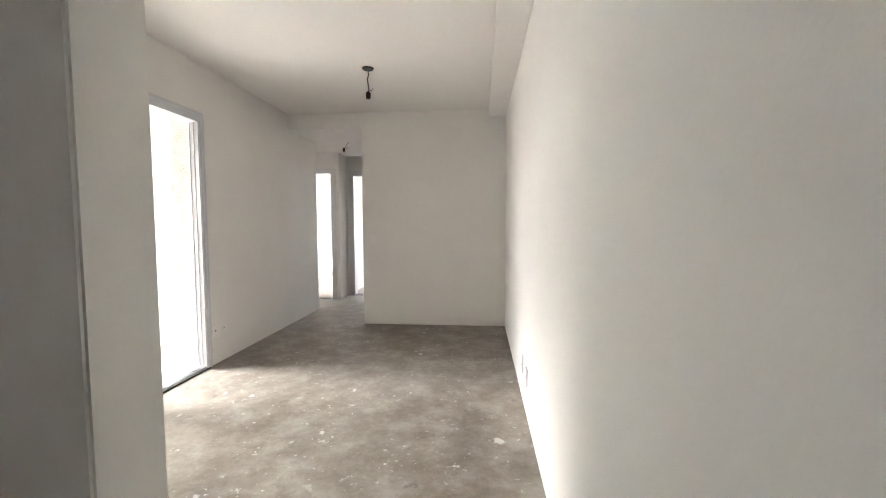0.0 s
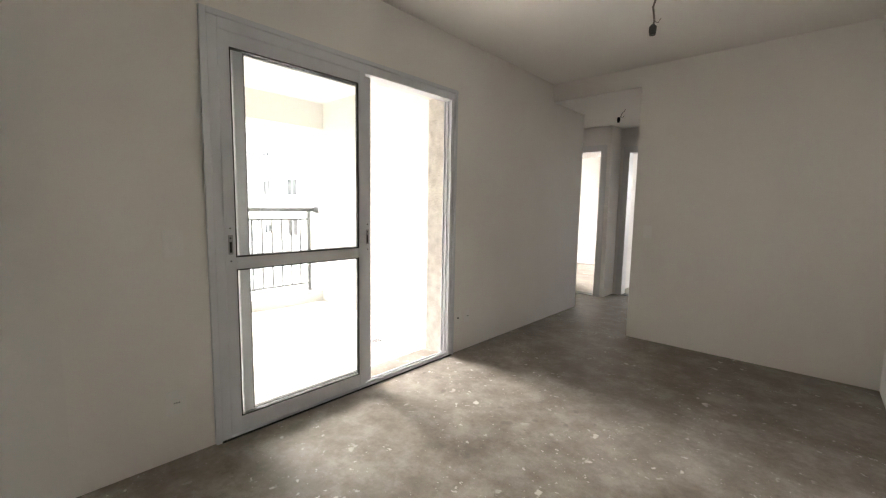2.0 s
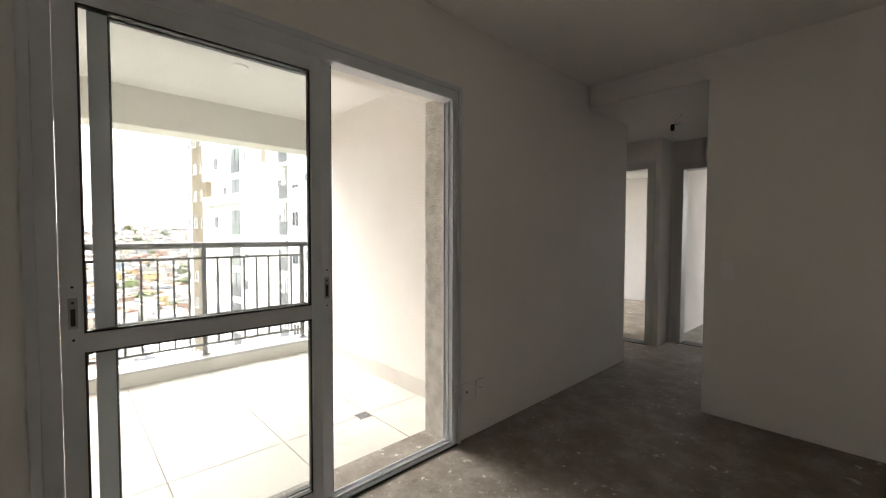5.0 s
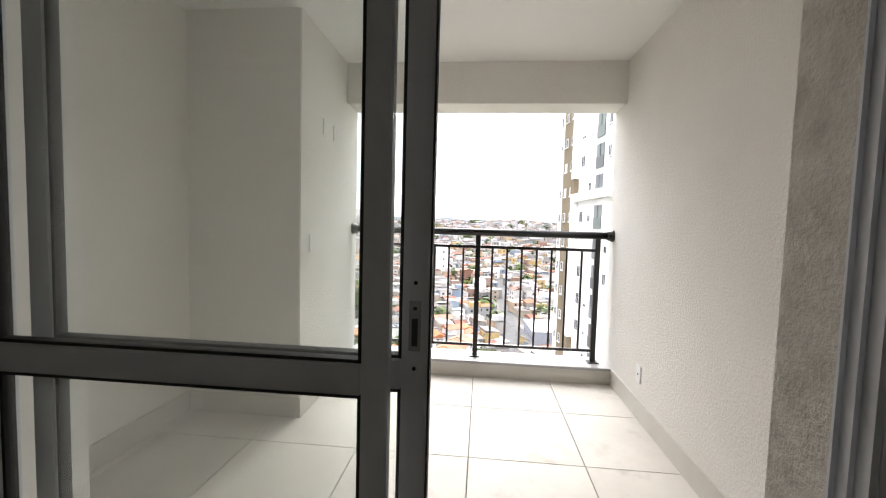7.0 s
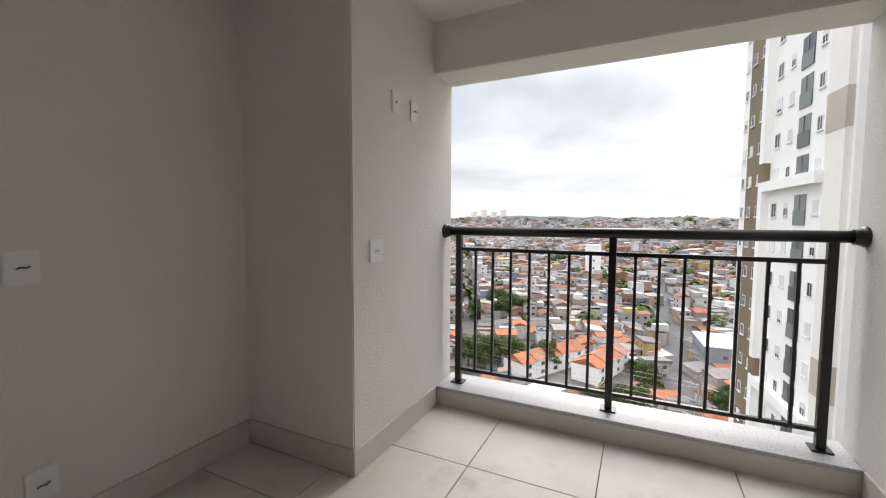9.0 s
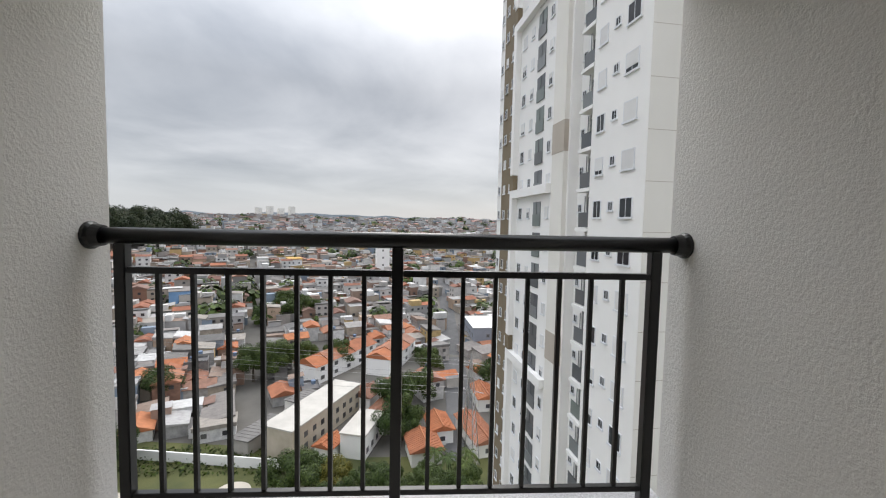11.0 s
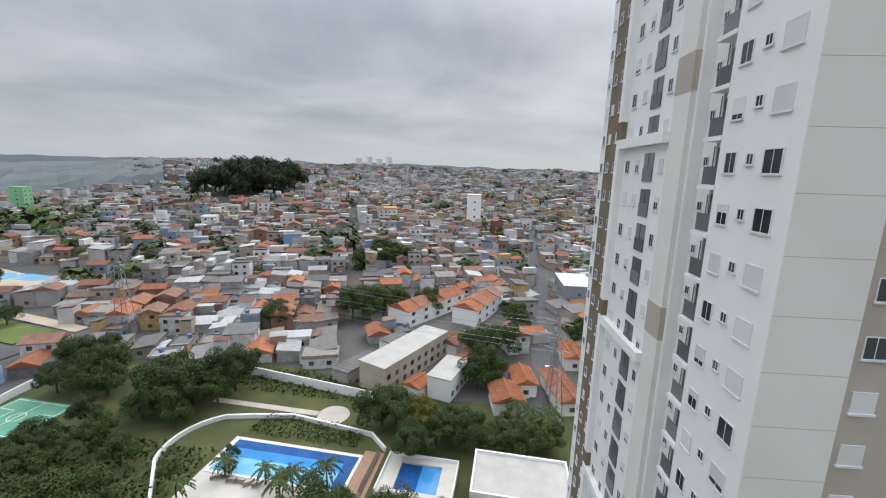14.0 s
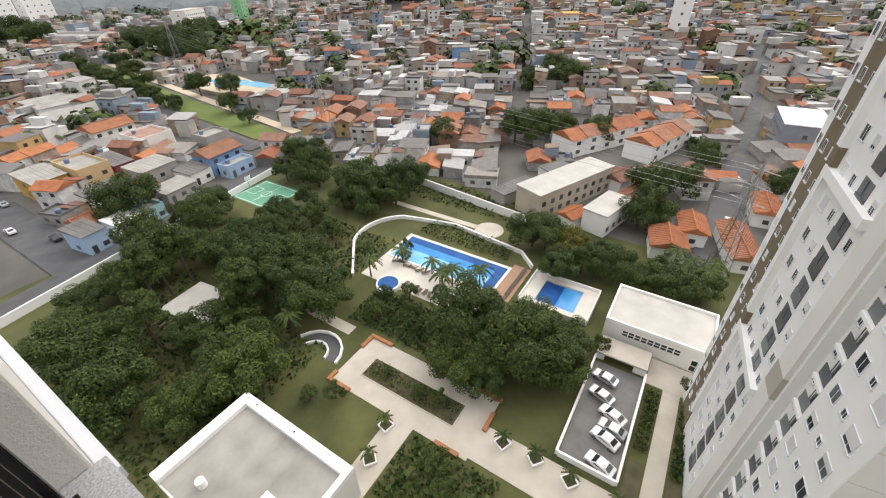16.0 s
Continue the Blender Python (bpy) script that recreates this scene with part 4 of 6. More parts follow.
    deck = Mesh().box(-0.9, -0.9, -1.4, 0.9, 0.2, -1.15).data("balcony_floor")
    deck.materials.append(M_WHITE)
    for z in fz:
        window((1.25, 1.2), (1.6, -0.03, z), 0, 0.88)
        window((0.55, 0.6), (3.2, -0.03, z + 0.15), 0, 0.0)
        window((0.95, 1.15), (4.75, -0.03, z), 0, 0.7)
        window((0.55, 0.6), (8.45, 0.72, z + 0.2), 0, 0.0)
        window((0.7, 1.0), (12.9, -0.03, z), 0, 0.5)
        window((0.7, 1.0), (17.2, -0.03, z), 0, 0.6)
        window((0.95, 1.15), (19.3, -0.03, z), 0, 0.6)
        window((0.7, 1.0), (22.5, -0.15, z), 0, 0.3)
        window((0.7, 1.0), (24.5, -0.15, z), 0, 0.3)
        window((0.7, 1.0), (26.5, -0.08, z), 0, 0.3)
        window((1.15, 1.15), (0.19, 5.05, z), -90, 0.85)
        window((1.15, 1.15), (0.19, 7.6, z), -90, 0.85)
        for x, y in ((6.75, 0.84), (15.0, -0.05)):
            a = part("balcony", bal, M_BALGLASS, t, "grey glazed balcony")
            a.matrix_basis = Matrix.Translation((x, y, z - 0.1))
            b = part("balcony_rail", rail, M_BALGLASS, a)
            if x < 9:
                b.matrix_basis = Matrix.Translation((0, -0.62, 0))
                part("balcony_floor", deck, M_WHITE, a)


tower()


# ---- trees, palms and shrubs ----
def crown_data(name, seed, radius, height, count, size, material, open_=0.0):
    r = random.Random(seed)
    lobes = []
    for i in range(19):
        a = 2.4 * i + r.random()
        d = radius * (0.2 + 0.68 * math.sqrt(r.random())) if i else 0
        lobes.append((d * math.cos(a), d * math.sin(a), height * (0.28 + 0.6 * r.random() - 0.3 * d / radius), radius * (0.2 + 0.17 * r.random())))
    m = Mesh()
    for i in range(count):
        cx, cy, cz, cr = r.choice(lobes)
        d = Vector((r.gauss(0, 1), r.gauss(0, 1), r.gauss(0.25, 0.9))).normalized()
        p = Vector((cx, cy, cz)) + d * cr * (0.72 + 0.36 * r.random())
        p.z = max(p.z, height * 0.02)
        n = (d + Vector((r.uniform(-0.7, 0.7), r.uniform(-0.7, 0.7), r.uniform(-0.3, 0.9)))).normalized()
        s = n.orthogonal().normalized()
        s = (s * math.cos(i) + n.cross(s) * math.sin(i)).normalized()
        q = n.cross(s)
        k = size * r.uniform(0.6, 1.35)
        m.quad(p - s * k, p - q * k * 0.55, p + s * k + n * k * 0.2, p + q * k * 0.55)
    me = m.data(name)
    me.materials.append(material)
    return me


def trunk_data(name, seed, height, r0):
    r = random.Random(seed)
    m = Mesh().tube([(0, 0, -0.3), (r.uniform(-.2, .2), r.uniform(-.2, .2), height * 0.5), (r.uniform(-.4, .4), r.uniform(-.4, .4), height)], [r0, r0 * 0.75, r0 * 0.5], 8)
    for i in range(5):
        a = i * 1.26 + r.random()
        e = height * 0.55
        m.tube([(0, 0, height * 0.6), (e * 0.3 * math.cos(a), e * 0.3 * math.sin(a), height * 0.85), (e * 0.62 * math.cos(a), e * 0.62 * math.sin(a), height * 1.15)], [r0 * 0.45, r0 * 0.3, r0 * 0.12], 6)
    me = m.data(name)
    me.materials.append(M_BARK)
    return me


TREES = []
for i, (rad, hgt, cnt, sz, mt) in enumerate(((4.6, 5.5, 9500, 0.17, M_LEAF), (3.6, 5.0, 7500, 0.155, M_LEAF), (5.6, 6.0, 13000, 0.185, M_LEAF), (4.2, 4.6, 8000, 0.165, M_LEAF), (2.4, 3.4, 4000, 0.135, M_LEAF), (3.2, 3.8, 5500, 0.145, M_LEAF2), (4.4, 7.0, 8000, 0.20, M_LEAF3))):
    TREES.append((crown_data("crown", 31 + i, rad, hgt, cnt, sz, mt), trunk_data("trunk", 61 + i, hgt * 0.62 + 1.6, 0.16 + rad * 0.035), hgt))


def tree(x, y, kind, scale, label, group="garden trees", z=None, drop=0.0):
    crown, trunk, hgt = TREES[kind]
    t = thing("tree", pose(x, y, land(x, y) if z is None else z, 0, 0, rng.uniform(0, 360)), label, "tree", group)
    t.scale = (scale, scale, scale * rng.uniform(0.9, 1.12))
    k = part("trunk", trunk, M_BARK, t)
    k.scale = (0.8, 0.8, 1.0 - drop * 0.18) if drop < 0 else (1, 1, 1)
    c = part("crown", crown, M_LEAF, t)
    c.location = (0, 0, hgt * 0.42 + 0.6 - drop)


GROVES = (((-37, -76), (7, 7), 5, 1.05), ((-35, -62), (3.5, 4), 3, 1.0), ((-36, -50), (4.5, 4), 4, 1.0), ((-19.5, -47), (4, 3.5), 5, 0.95), ((-9.5, -70), (3.5, 6), 4, 1.05), ((-5, -57), (3, 4), 3, 1.0), ((-22, -83), (9, 4), 6, 1.0), ((-11.5, -48), (2.5, 4), 3, 0.85), ((-42, -60), (4, 5), 4, 1.0),
          ((-40.5, -20.5), (4.5, 5), 6, 1.0), ((-44, -10.5), (3.5, 4.5), 5, 0.95), ((-36.5, -17), (1.5, 3.5), 3, 0.8), ((-71.5, -9.5), (3.5, 4), 4, 0.95), ((-71.5, 0), (3, 4), 4, 0.95), ((-75, -21.5), (2.5, 3), 3, 0.9), ((-66.5, -16), (2, 2), 2, 0.8), ((-74, -66), (8, 9), 8, 1.2), ((-72, -92), (7, 8), 5, 0.85), ((-48, -76), (7, 5), 5, 0.85), ((-42, -94), (6, 4), 5, 1.0), ((-84, -104), (5, 5), 3, 1.0), ((-73, 8), (3, 4), 3, 0.75), ((-93.5, -4.5), (2, 2), 3, 1.15))
for (cx, cy), (sx, sy), n, sc in GROVES:
    for i in range(n):
        a = 2.4 * i + 0.5
        d = math.sqrt((i + 0.4) / n)
        tree(cx + sx * d * math.cos(a), cy + sy * d * math.sin(a), rng.choice((0, 1, 2, 3, 0, 2)), sc * rng.uniform(0.75, 1.12), "dense dark green broadleaf tree in the garden", z=G)
for x, y, s in ((-28.5, -57.0, 1.0), (-31.5, -55.0, 1.0), (-16.0, -64.0, 1.0), (-27.5, -73.0, 1.1), (-21.0, -73.0, 1.1), (-24.0, -75.0, 1.15)):
    tree(x, y, 1, s, "slender dark tree with a high open crown", "slender garden trees", z=G, drop=-4.2)
for x, y, k, sc in ((-20.5, -57.5, 0, 0.95), (-26.5, -57.0, 1, 1.05), (-49.0, -8.5, 0, 0.9), (-50.5, -14.0, 3, 0.85), (-61.0, -79.0, 1, 0.8), (-65.5, -71.0, 3, 0.85), (-57.0, -71.5, 0, 0.75), (-53.5, -63.0, 1, 0.8), (-65.0, -62.5, 3, 0.7), (-52.5, -82.0, 3, 0.8), (-79.0, -76.0, 0, 0.85), (-71.0, -86.0, 1, 0.7)):
    tree(x, y, k, sc, "dense dark green broadleaf tree in the garden", z=G)
tree(-74.0, -16.0, 5, 1.1, "yellow-green flowering tree in the garden", z=G)
for x, y, s in ((-31, -20, 0.5), (-30.5, -23, 0.42), (-31, -29, 0.35), (-23, -15.5, 0.75), (-21, -13, 0.6), (-58.5, -46, 0.6), (-55.5, -44, 0.5), (-52, -3.5, 0.6), (-50.5, 9, 0.55), (-24, -33, 0.6), (-22, -36, 0.5), (-52, -52, 0.8), (-46, -36, 0.7), (-42, -33, 0.7), (-39, -38, 0.75), (-40, -31, 0.6), (-44, -40, 0.6)):
    tree(x, y, 4, s, "small green garden shrub", "garden shrubs", z=G)


def shrubs(name, x0, x1, y0, y1, count, size, label, z=G):
    r = random.Random(int(abs(x0 * 7 + y0 * 3)))
    m = Mesh()
    for _ in range(count):
        p = Vector((r.uniform(x0, x1), r.uniform(y0, y1), z + 0.1 + r.random() ** 2 * 0.9))
        n = Vector((r.uniform(-1, 1), r.uniform(-1, 1), r.uniform(0.1, 1.0))).normalized()
        s = n.orthogonal().normalized()
        q = n.cross(s)
        k = size * r.uniform(0.6, 1.4)
        m.quad(p - s * k, p - q * k * 0.6, p + s * k, p + q * k * 0.6)
    tagged(part(name, m, M_LEAF), label, "shrubs", "", "stuff")


shrubs("shrubs", -48.5, -38.5, 4.1, 5.7, 900, 0.2, "low green hedge along the tower path")
shrubs("shrubs", -48.5, -36.5, 8.5, 9.9, 800, 0.2, "low green hedge along the tower path")
shrubs("shrubs", -32.3, -29.2, -32.3, -17.0, 900, 0.2, "low plants in the plaza bed")
shrubs("shrubs", -46, -37, -43, -22, 2600, 0.3, "loose green shrubs beside the plaza")
shrubs("shrubs", -72, -66, -48, -26, 1100, 0.26, "low green planting behind the pool")
shrubs("shrubs", -90, -80, -64, -26, 1400, 0.35, "weeds and shrubs along the boundary wall")
shrubs("shrubs", -25.5, -17, -20.5, -8, 1200, 0.3, "loose shrubs in the lawn")
shrubs("shrubs", -30, -3, -80, -41, 4200, 0.34, "dark undergrowth and leaf litter beneath the garden trees")
shrubs("shrubs", -60, -34, -84, -50, 2600, 0.4, "undergrowth beneath the garden trees")


def palm_data(seed, height, fronds, length, spread=1.0):
    r = random.Random(seed)
    tr = Mesh().tube([(0, 0, -0.1), (0.08, 0.03, height * 0.5), (0.05, -0.04, height)], [0.17, 0.13, 0.11], 8).data("trunk")
    tr.materials.append(M_BARK)
    m = Mesh()
    for i in range(fronds):
        a = i * 2.4 + r.random() * 0.3
        lift = r.uniform(0.1, 0.9)
        prev = None
        for j in range(8):
            f = j / 7
            d = length * f
            c = Vector((d * math.cos(a), d * math.sin(a), height + length * (lift * f - 0.95 * f * f)))
            side = Vector((-math.sin(a), math.cos(a), 0)) * (0.06 + 0.42 * math.sin(math.pi * min(1, f * 0.95 + 0.05))) * spread
            if prev and j % 1 == 0:
                pc, ps = prev
                for sg in (1, -1):
                    m.quad(pc, pc * 0.35 + c * 0.65, c + side * sg * 0.9 - Vector((0, 0, 0.22)), pc + ps * sg - Vector((0, 0, 0.2)))
            prev = (c, side)
    fr = m.data("crown")
    fr.materials.append(M_PALM)
    return tr, fr


PALMS = [palm_data(5, 2.2, 11, 1.2, 0.42), palm_data(9, 4.6, 16, 2.6, 0.7), palm_data(12, 3.2, 14, 2.2, 0.7)]


def palm(x, y, kind, label, box=False, group="garden palms"):
    t = thing("palm_tree", pose(x, y, G + 0.1, 0, 0, rng.uniform(0, 360)), label, "palm", group)
    part("trunk", PALMS[kind][0], M_BARK, t)
    part("crown", PALMS[kind][1], M_PALM, t)
    if box:
        part("planter_rim", Mesh().box(-0.8, -0.8, -0.02, -0.65, 0.8, 0.4).box(0.65, -0.8, -0.02, 0.8, 0.8, 0.4).box(-0.65, -0.8, -0.02, 0.65, -0.65, 0.4).box(-0.65, 0.65, -0.02, 0.65, 0.8, 0.4), M_WHITE, t, "square white planter rim")
        part("soil", Mesh().box(-0.65, -0.65, -0.02, 0.65, 0.65, 0.3), M_SOIL, t, "dark soil")


for x, y in ((-19.8, -23.1), (-16.4, -23.9), (-24.4, -24.2), (-30.3, -10.0), (-30.6, -5.7), (-30.2, -1.3), (-30.2, 4.0)):
    palm(x, y, 0, "small palm in a square white planter on the walkway", True, "walkway palms")
for x, y, k in ((-47.8, -46.8, 1), (-53.5, -31.5, 1), (-55.0, -44.5, 2), (-54.6, -29.3, 2), (-54.8, -37.0, 2), (-54.3, -33.5, 2), (-56.0, -27.0, 1), (-51.5, -32.5, 1), (-76.0, 8.5, 1), (-79.5, 9.5, 1), (-78.0, 5.5, 1), (-80.5, 3.0, 1), (-35.5, -54.0, 1), (-29.5, -48.0, 1), (-19.5, -62.0, 1)):
    palm(x, y, k, "green feather palm in the garden")


t = thing("garden_pavilion", pose(-24.2, -64.3, G, 0, 0, 6), "white flat-roofed garden pavilion with dark slats", "pavilion")
part("roof", Mesh().box(-4, -5.5, 3.0, 4, 5.5, 3.3), M_ROOFSLAB, t, "white flat roof", 0.03)
for a in (-3.6, 3.6):
    for b in (-5, 0, 5):
        part("post", Mesh().box(a - 0.15, b - 0.15, 0, a + 0.15, b + 0.15, 3.0), M_WHITE, t)
for i in range(8):
    part("slat", Mesh().box(4.1, -5 + i * 1.3, 2.5, 6.5, -4.75 + i * 1.3, 2.7), M_WOOD, t)
slab("garden_path_west", -36, -62, -34, -40, G, G + 0.06, M_PAVE, "pale garden path under the trees", "path")


# ---- pool loungers ----
def lounger(m):
    t = thing("sun_lounger", m, "dark wooden sun lounger on the pool deck", "lounger", "pool loungers")
    part("seat", Mesh().box(-0.3, -0.95, 0.28, 0.3, 0.35, 0.36), M_WOOD, t)
    part("backrest", Mesh().box(-0.3, 0, 0, 0.3, 0.7, 0.07).data("backrest", turn=pose(0, 0.35, 0.3, 38)), M_WOOD, t)
    for x in (-0.25, 0.25):
        for y in (-0.85, 0.3):
            part("leg", Mesh().box(x - 0.03, y - 0.03, 0, x + 0.03, y + 0.03, 0.28), M_WOOD, t)
    return t


first = lounger(pose(-64.4, -21.6, G + 0.12, 0, 0, 90))
for i in range(1, 10):
    copy_thing(first, pose(-64.4 + i * 0.98, -21.6, G + 0.12, 0, 0, 90 + rng.uniform(-6, 6)))
for i in range(9):
    copy_thing(first, pose(-49.0 + rng.uniform(-0.4, 0.3), -39.5 + i * 1.15, G + 0.10, 0, 0, -90 + rng.uniform(-25, 25)))
for i in range(6):
    copy_thing(first, pose(-54.3 + rng.uniform(-0.3, 0.3), -45.5 + i * 1.5, G + 0.10, 0, 0, 20 + rng.uniform(-25, 25)))


# ---- ball court ----
def ball_court():
    t = thing("ball_court", pose(-60.6, -95.0, G), "green painted ball court with white lines", "sports court")
    part("surface", Mesh().box(-5.7, -7.2, 0, 5.7, 7.2, 0.07), M_COURT, t)
    ln = Mesh()
    for a, b, c, d in ((-5.2, -6.7, 5.2, -6.55), (-5.2, 6.55, 5.2, 6.7), (-5.2, -6.55, -5.05, 6.55), (5.05, -6.55, 5.2, 6.55), (-5.05, -0.07, 5.05, 0.07), (-1.8, -6.55, -1.65, -3), (1.65, -6.55, 1.8, -3), (-1.65, -3.15, 1.65, -3), (-1.8, 3, -1.65, 6.55), (1.65, 3, 1.8, 6.55), (-1.65, 3, 1.65, 3.15)):
        part("line", Mesh().box(a, b, 0.07, c, d, 0.076), M_LINE, t, "white court line")
    ln.v += [(1.5 * math.cos(i * math.pi / 12) * q, 1.5 * math.sin(i * math.pi / 12) * q, 0.08) for q in (1, 0.9) for i in range(24)]
    b = len(ln.v) - 48
    ln.f += [(b + i, b + (i + 1) % 24, b + 24 + (i + 1) % 24, b + 24 + i) for i in range(24)]
    part("centre_circle", ln, M_LINE, t, "white centre circle")
    h = part("hoop_stand", Mesh().tube([(0, -7.0, 0), (0, -7.0, 3.0)], 0.08, 8), M_STEEL, t)
    part("backboard", Mesh().box(-0.9, -6.95, 2.6, 0.9, -6.88, 3.7), M_WHITE, h, "white backboard")


ball_court()


# ---- parked cars ----
M_CARS = [surface("car_paint_white", (0.70, 0.70, 0.70), (0.76, 0.76, 0.76), 2, 0.25), surface("car_paint_silver", (0.40, 0.41, 0.42), (0.48, 0.49, 0.50), 2, 0.28, metal=0.4), surface("car_paint_dark", (0.03, 0.03, 0.035), (0.05, 0.05, 0.055), 2, 0.25)]


def car(m, paint, label):
    t = thing("car", m @ Matrix.Scale(0.86, 4), label, "car", "parked cars")
    side = [(-2.05, 0.35), (-2.1, 0.75), (-1.85, 0.95), (-1.0, 1.0), (-0.45, 1.42), (0.9, 1.47), (1.65, 1.05), (2.05, 0.95), (2.1, 0.4)]
    b = Mesh()
    k = len(side)
    b.v = [(x, y * (0.86 - 0.13 * (z > 1.2)), z) for y in (-1, 1) for x, z in side]
    b.f = [tuple(range(k)), tuple(2 * k - 1 - i for i in range(k))] + [(i, k + i, k + (i + 1) % k, (i + 1) % k) for i in range(k)]
    part("body", b, paint, t, bevel=0.05)
    part("windscreen", Mesh().quad((-1.02, -0.72, 1.0), (-1.02, 0.72, 1.0), (-0.40, 0.62, 1.45), (-0.40, -0.62, 1.45)), M_DARKGLASS, t, "dark windscreen").location = (-0.03, 0, 0.02)
    part("rear_window", Mesh().quad((0.95, -0.6, 1.46), (0.95, 0.6, 1.46), (1.58, 0.66, 1.1), (1.58, -0.66, 1.1)), M_DARKGLASS, t, "dark rear window").location = (0.03, 0, 0.02)
    for s in (-1, 1):
        part("side_window", Mesh().quad((-0.75, s * 0.83, 1.05), (1.3, s * 0.83, 1.08), (0.85, s * 0.70, 1.40), (-0.4, s * 0.70, 1.38)), M_DARKGLASS, t, "dark side window").location = (0, s * 0.035, 0)
    for x in (-1.3, 1.3):
        for s in (-1, 1):
            wh = part("wheel", Mesh().tube([(x, s * 0.70, 0.32), (x, s * 0.88, 0.32)], 0.32, 16), M_BLACK, t)
            part("rim", Mesh().tube([(x, s * 0.86, 0.32), (x, s * 0.90, 0.32)], 0.2, 12), M_STEEL, wh)


for x, y, a, k, l in ((-46.9, -1.5, 78, 1, "silver car parked in the lot"), (-43.7, -1.2, 72, 1, "silver hatchback parked in the lot"), (-41.3, 0.9, 70, 0, "white car parked in the lot"), (-39.3, 1.3, 80, 1, "silver car parked in the lot"), (-37.5, 0.9, 72, 0, "white car parked in the lot"), (-33.9, 1.2, 75, 0, "white car with dark glass parked in the lot")):
    car(pose(x, y, G + 0.04, 0, 0, a), M_CARS[k], l)


for i, (x, y, a) in enumerate(((-20.6, -118, 90), (-16.2, -131, 92), (-20.4, -150, 90), (-105, 11.2, 2), (-118, 15.6, 182), (-131, 12.0, 3))):
    car(pose(x, y, land(x, y) + 0.28, 0, 0, a), M_CARS[(2, 0, 1, 0, 2, 1)[i]], ("dark", "white", "silver", "white", "dark", "silver")[i] + " car parked along the street")


# ---- the town ----
def ribbon(name, ax, ay, bx, by, wa, wb, lift, material, label, category, n=40):
    """A strip of ground laid over the lie of the land."""
    m = Mesh()
    d = Vector((bx - ax, by - ay, 0)).normalized()
    for i in range(n + 1):
        f = i / n
        x, y, w = ax + (bx - ax) * f, ay + (by - ay) * f, (wa + (wb - wa) * f) / 2
        for k in (-1, -0.5, 0, 0.5, 1):
            px, py = x - d.y * w * k, y + d.x * w * k
            m.v.append((px, py, land(px, py) + lift))
    for i in range(n):
        for k in range(4):
            b = i * 5 + k
            m.f.append((b, b + 5, b + 6, b + 1))
    setting(name, m, material, label, category)


ribbon("lane", -84, 6.8, -104, 10.2, 3.2, 6, 0.24, M_ROAD, "narrow grey lane between tiled houses", "road")
ribbon("road", -104, 10.6, -420, 20, 7.5, 7, 0.25, M_ROAD, "grey asphalt street climbing through the town", "road")
ribbon("boundary_road", 6, -96, -70, -109, 6, 6, 0.24, M_ROAD, "grey road along the garden boundary", "road")
ribbon("street", -19, -98, -16, -300, 9, 9, 0.25, M_ROAD, "grey asphalt street beside small houses", "road")
ribbon("green_strip", -91, -133, -113, -335, 10, 15, 0.3, M_GRASS, "long green strip under power lines", "lawn")
ribbon("strip_road", -80.5, -126, -98, -335, 5, 6, 0.28, M_ROAD, "grey road beside the green strip", "road")
ribbon("strip_path", -98.5, -126, -125, -335, 4, 4, 0.28, M_SAND, "pale earth track beside the green strip", "path")
ribbon("verge", -90, -72, -85.5, -22, 8, 7, 0.1, M_LAWN, "overgrown green verge behind the garden wall", "lawn")
HOUSES = []


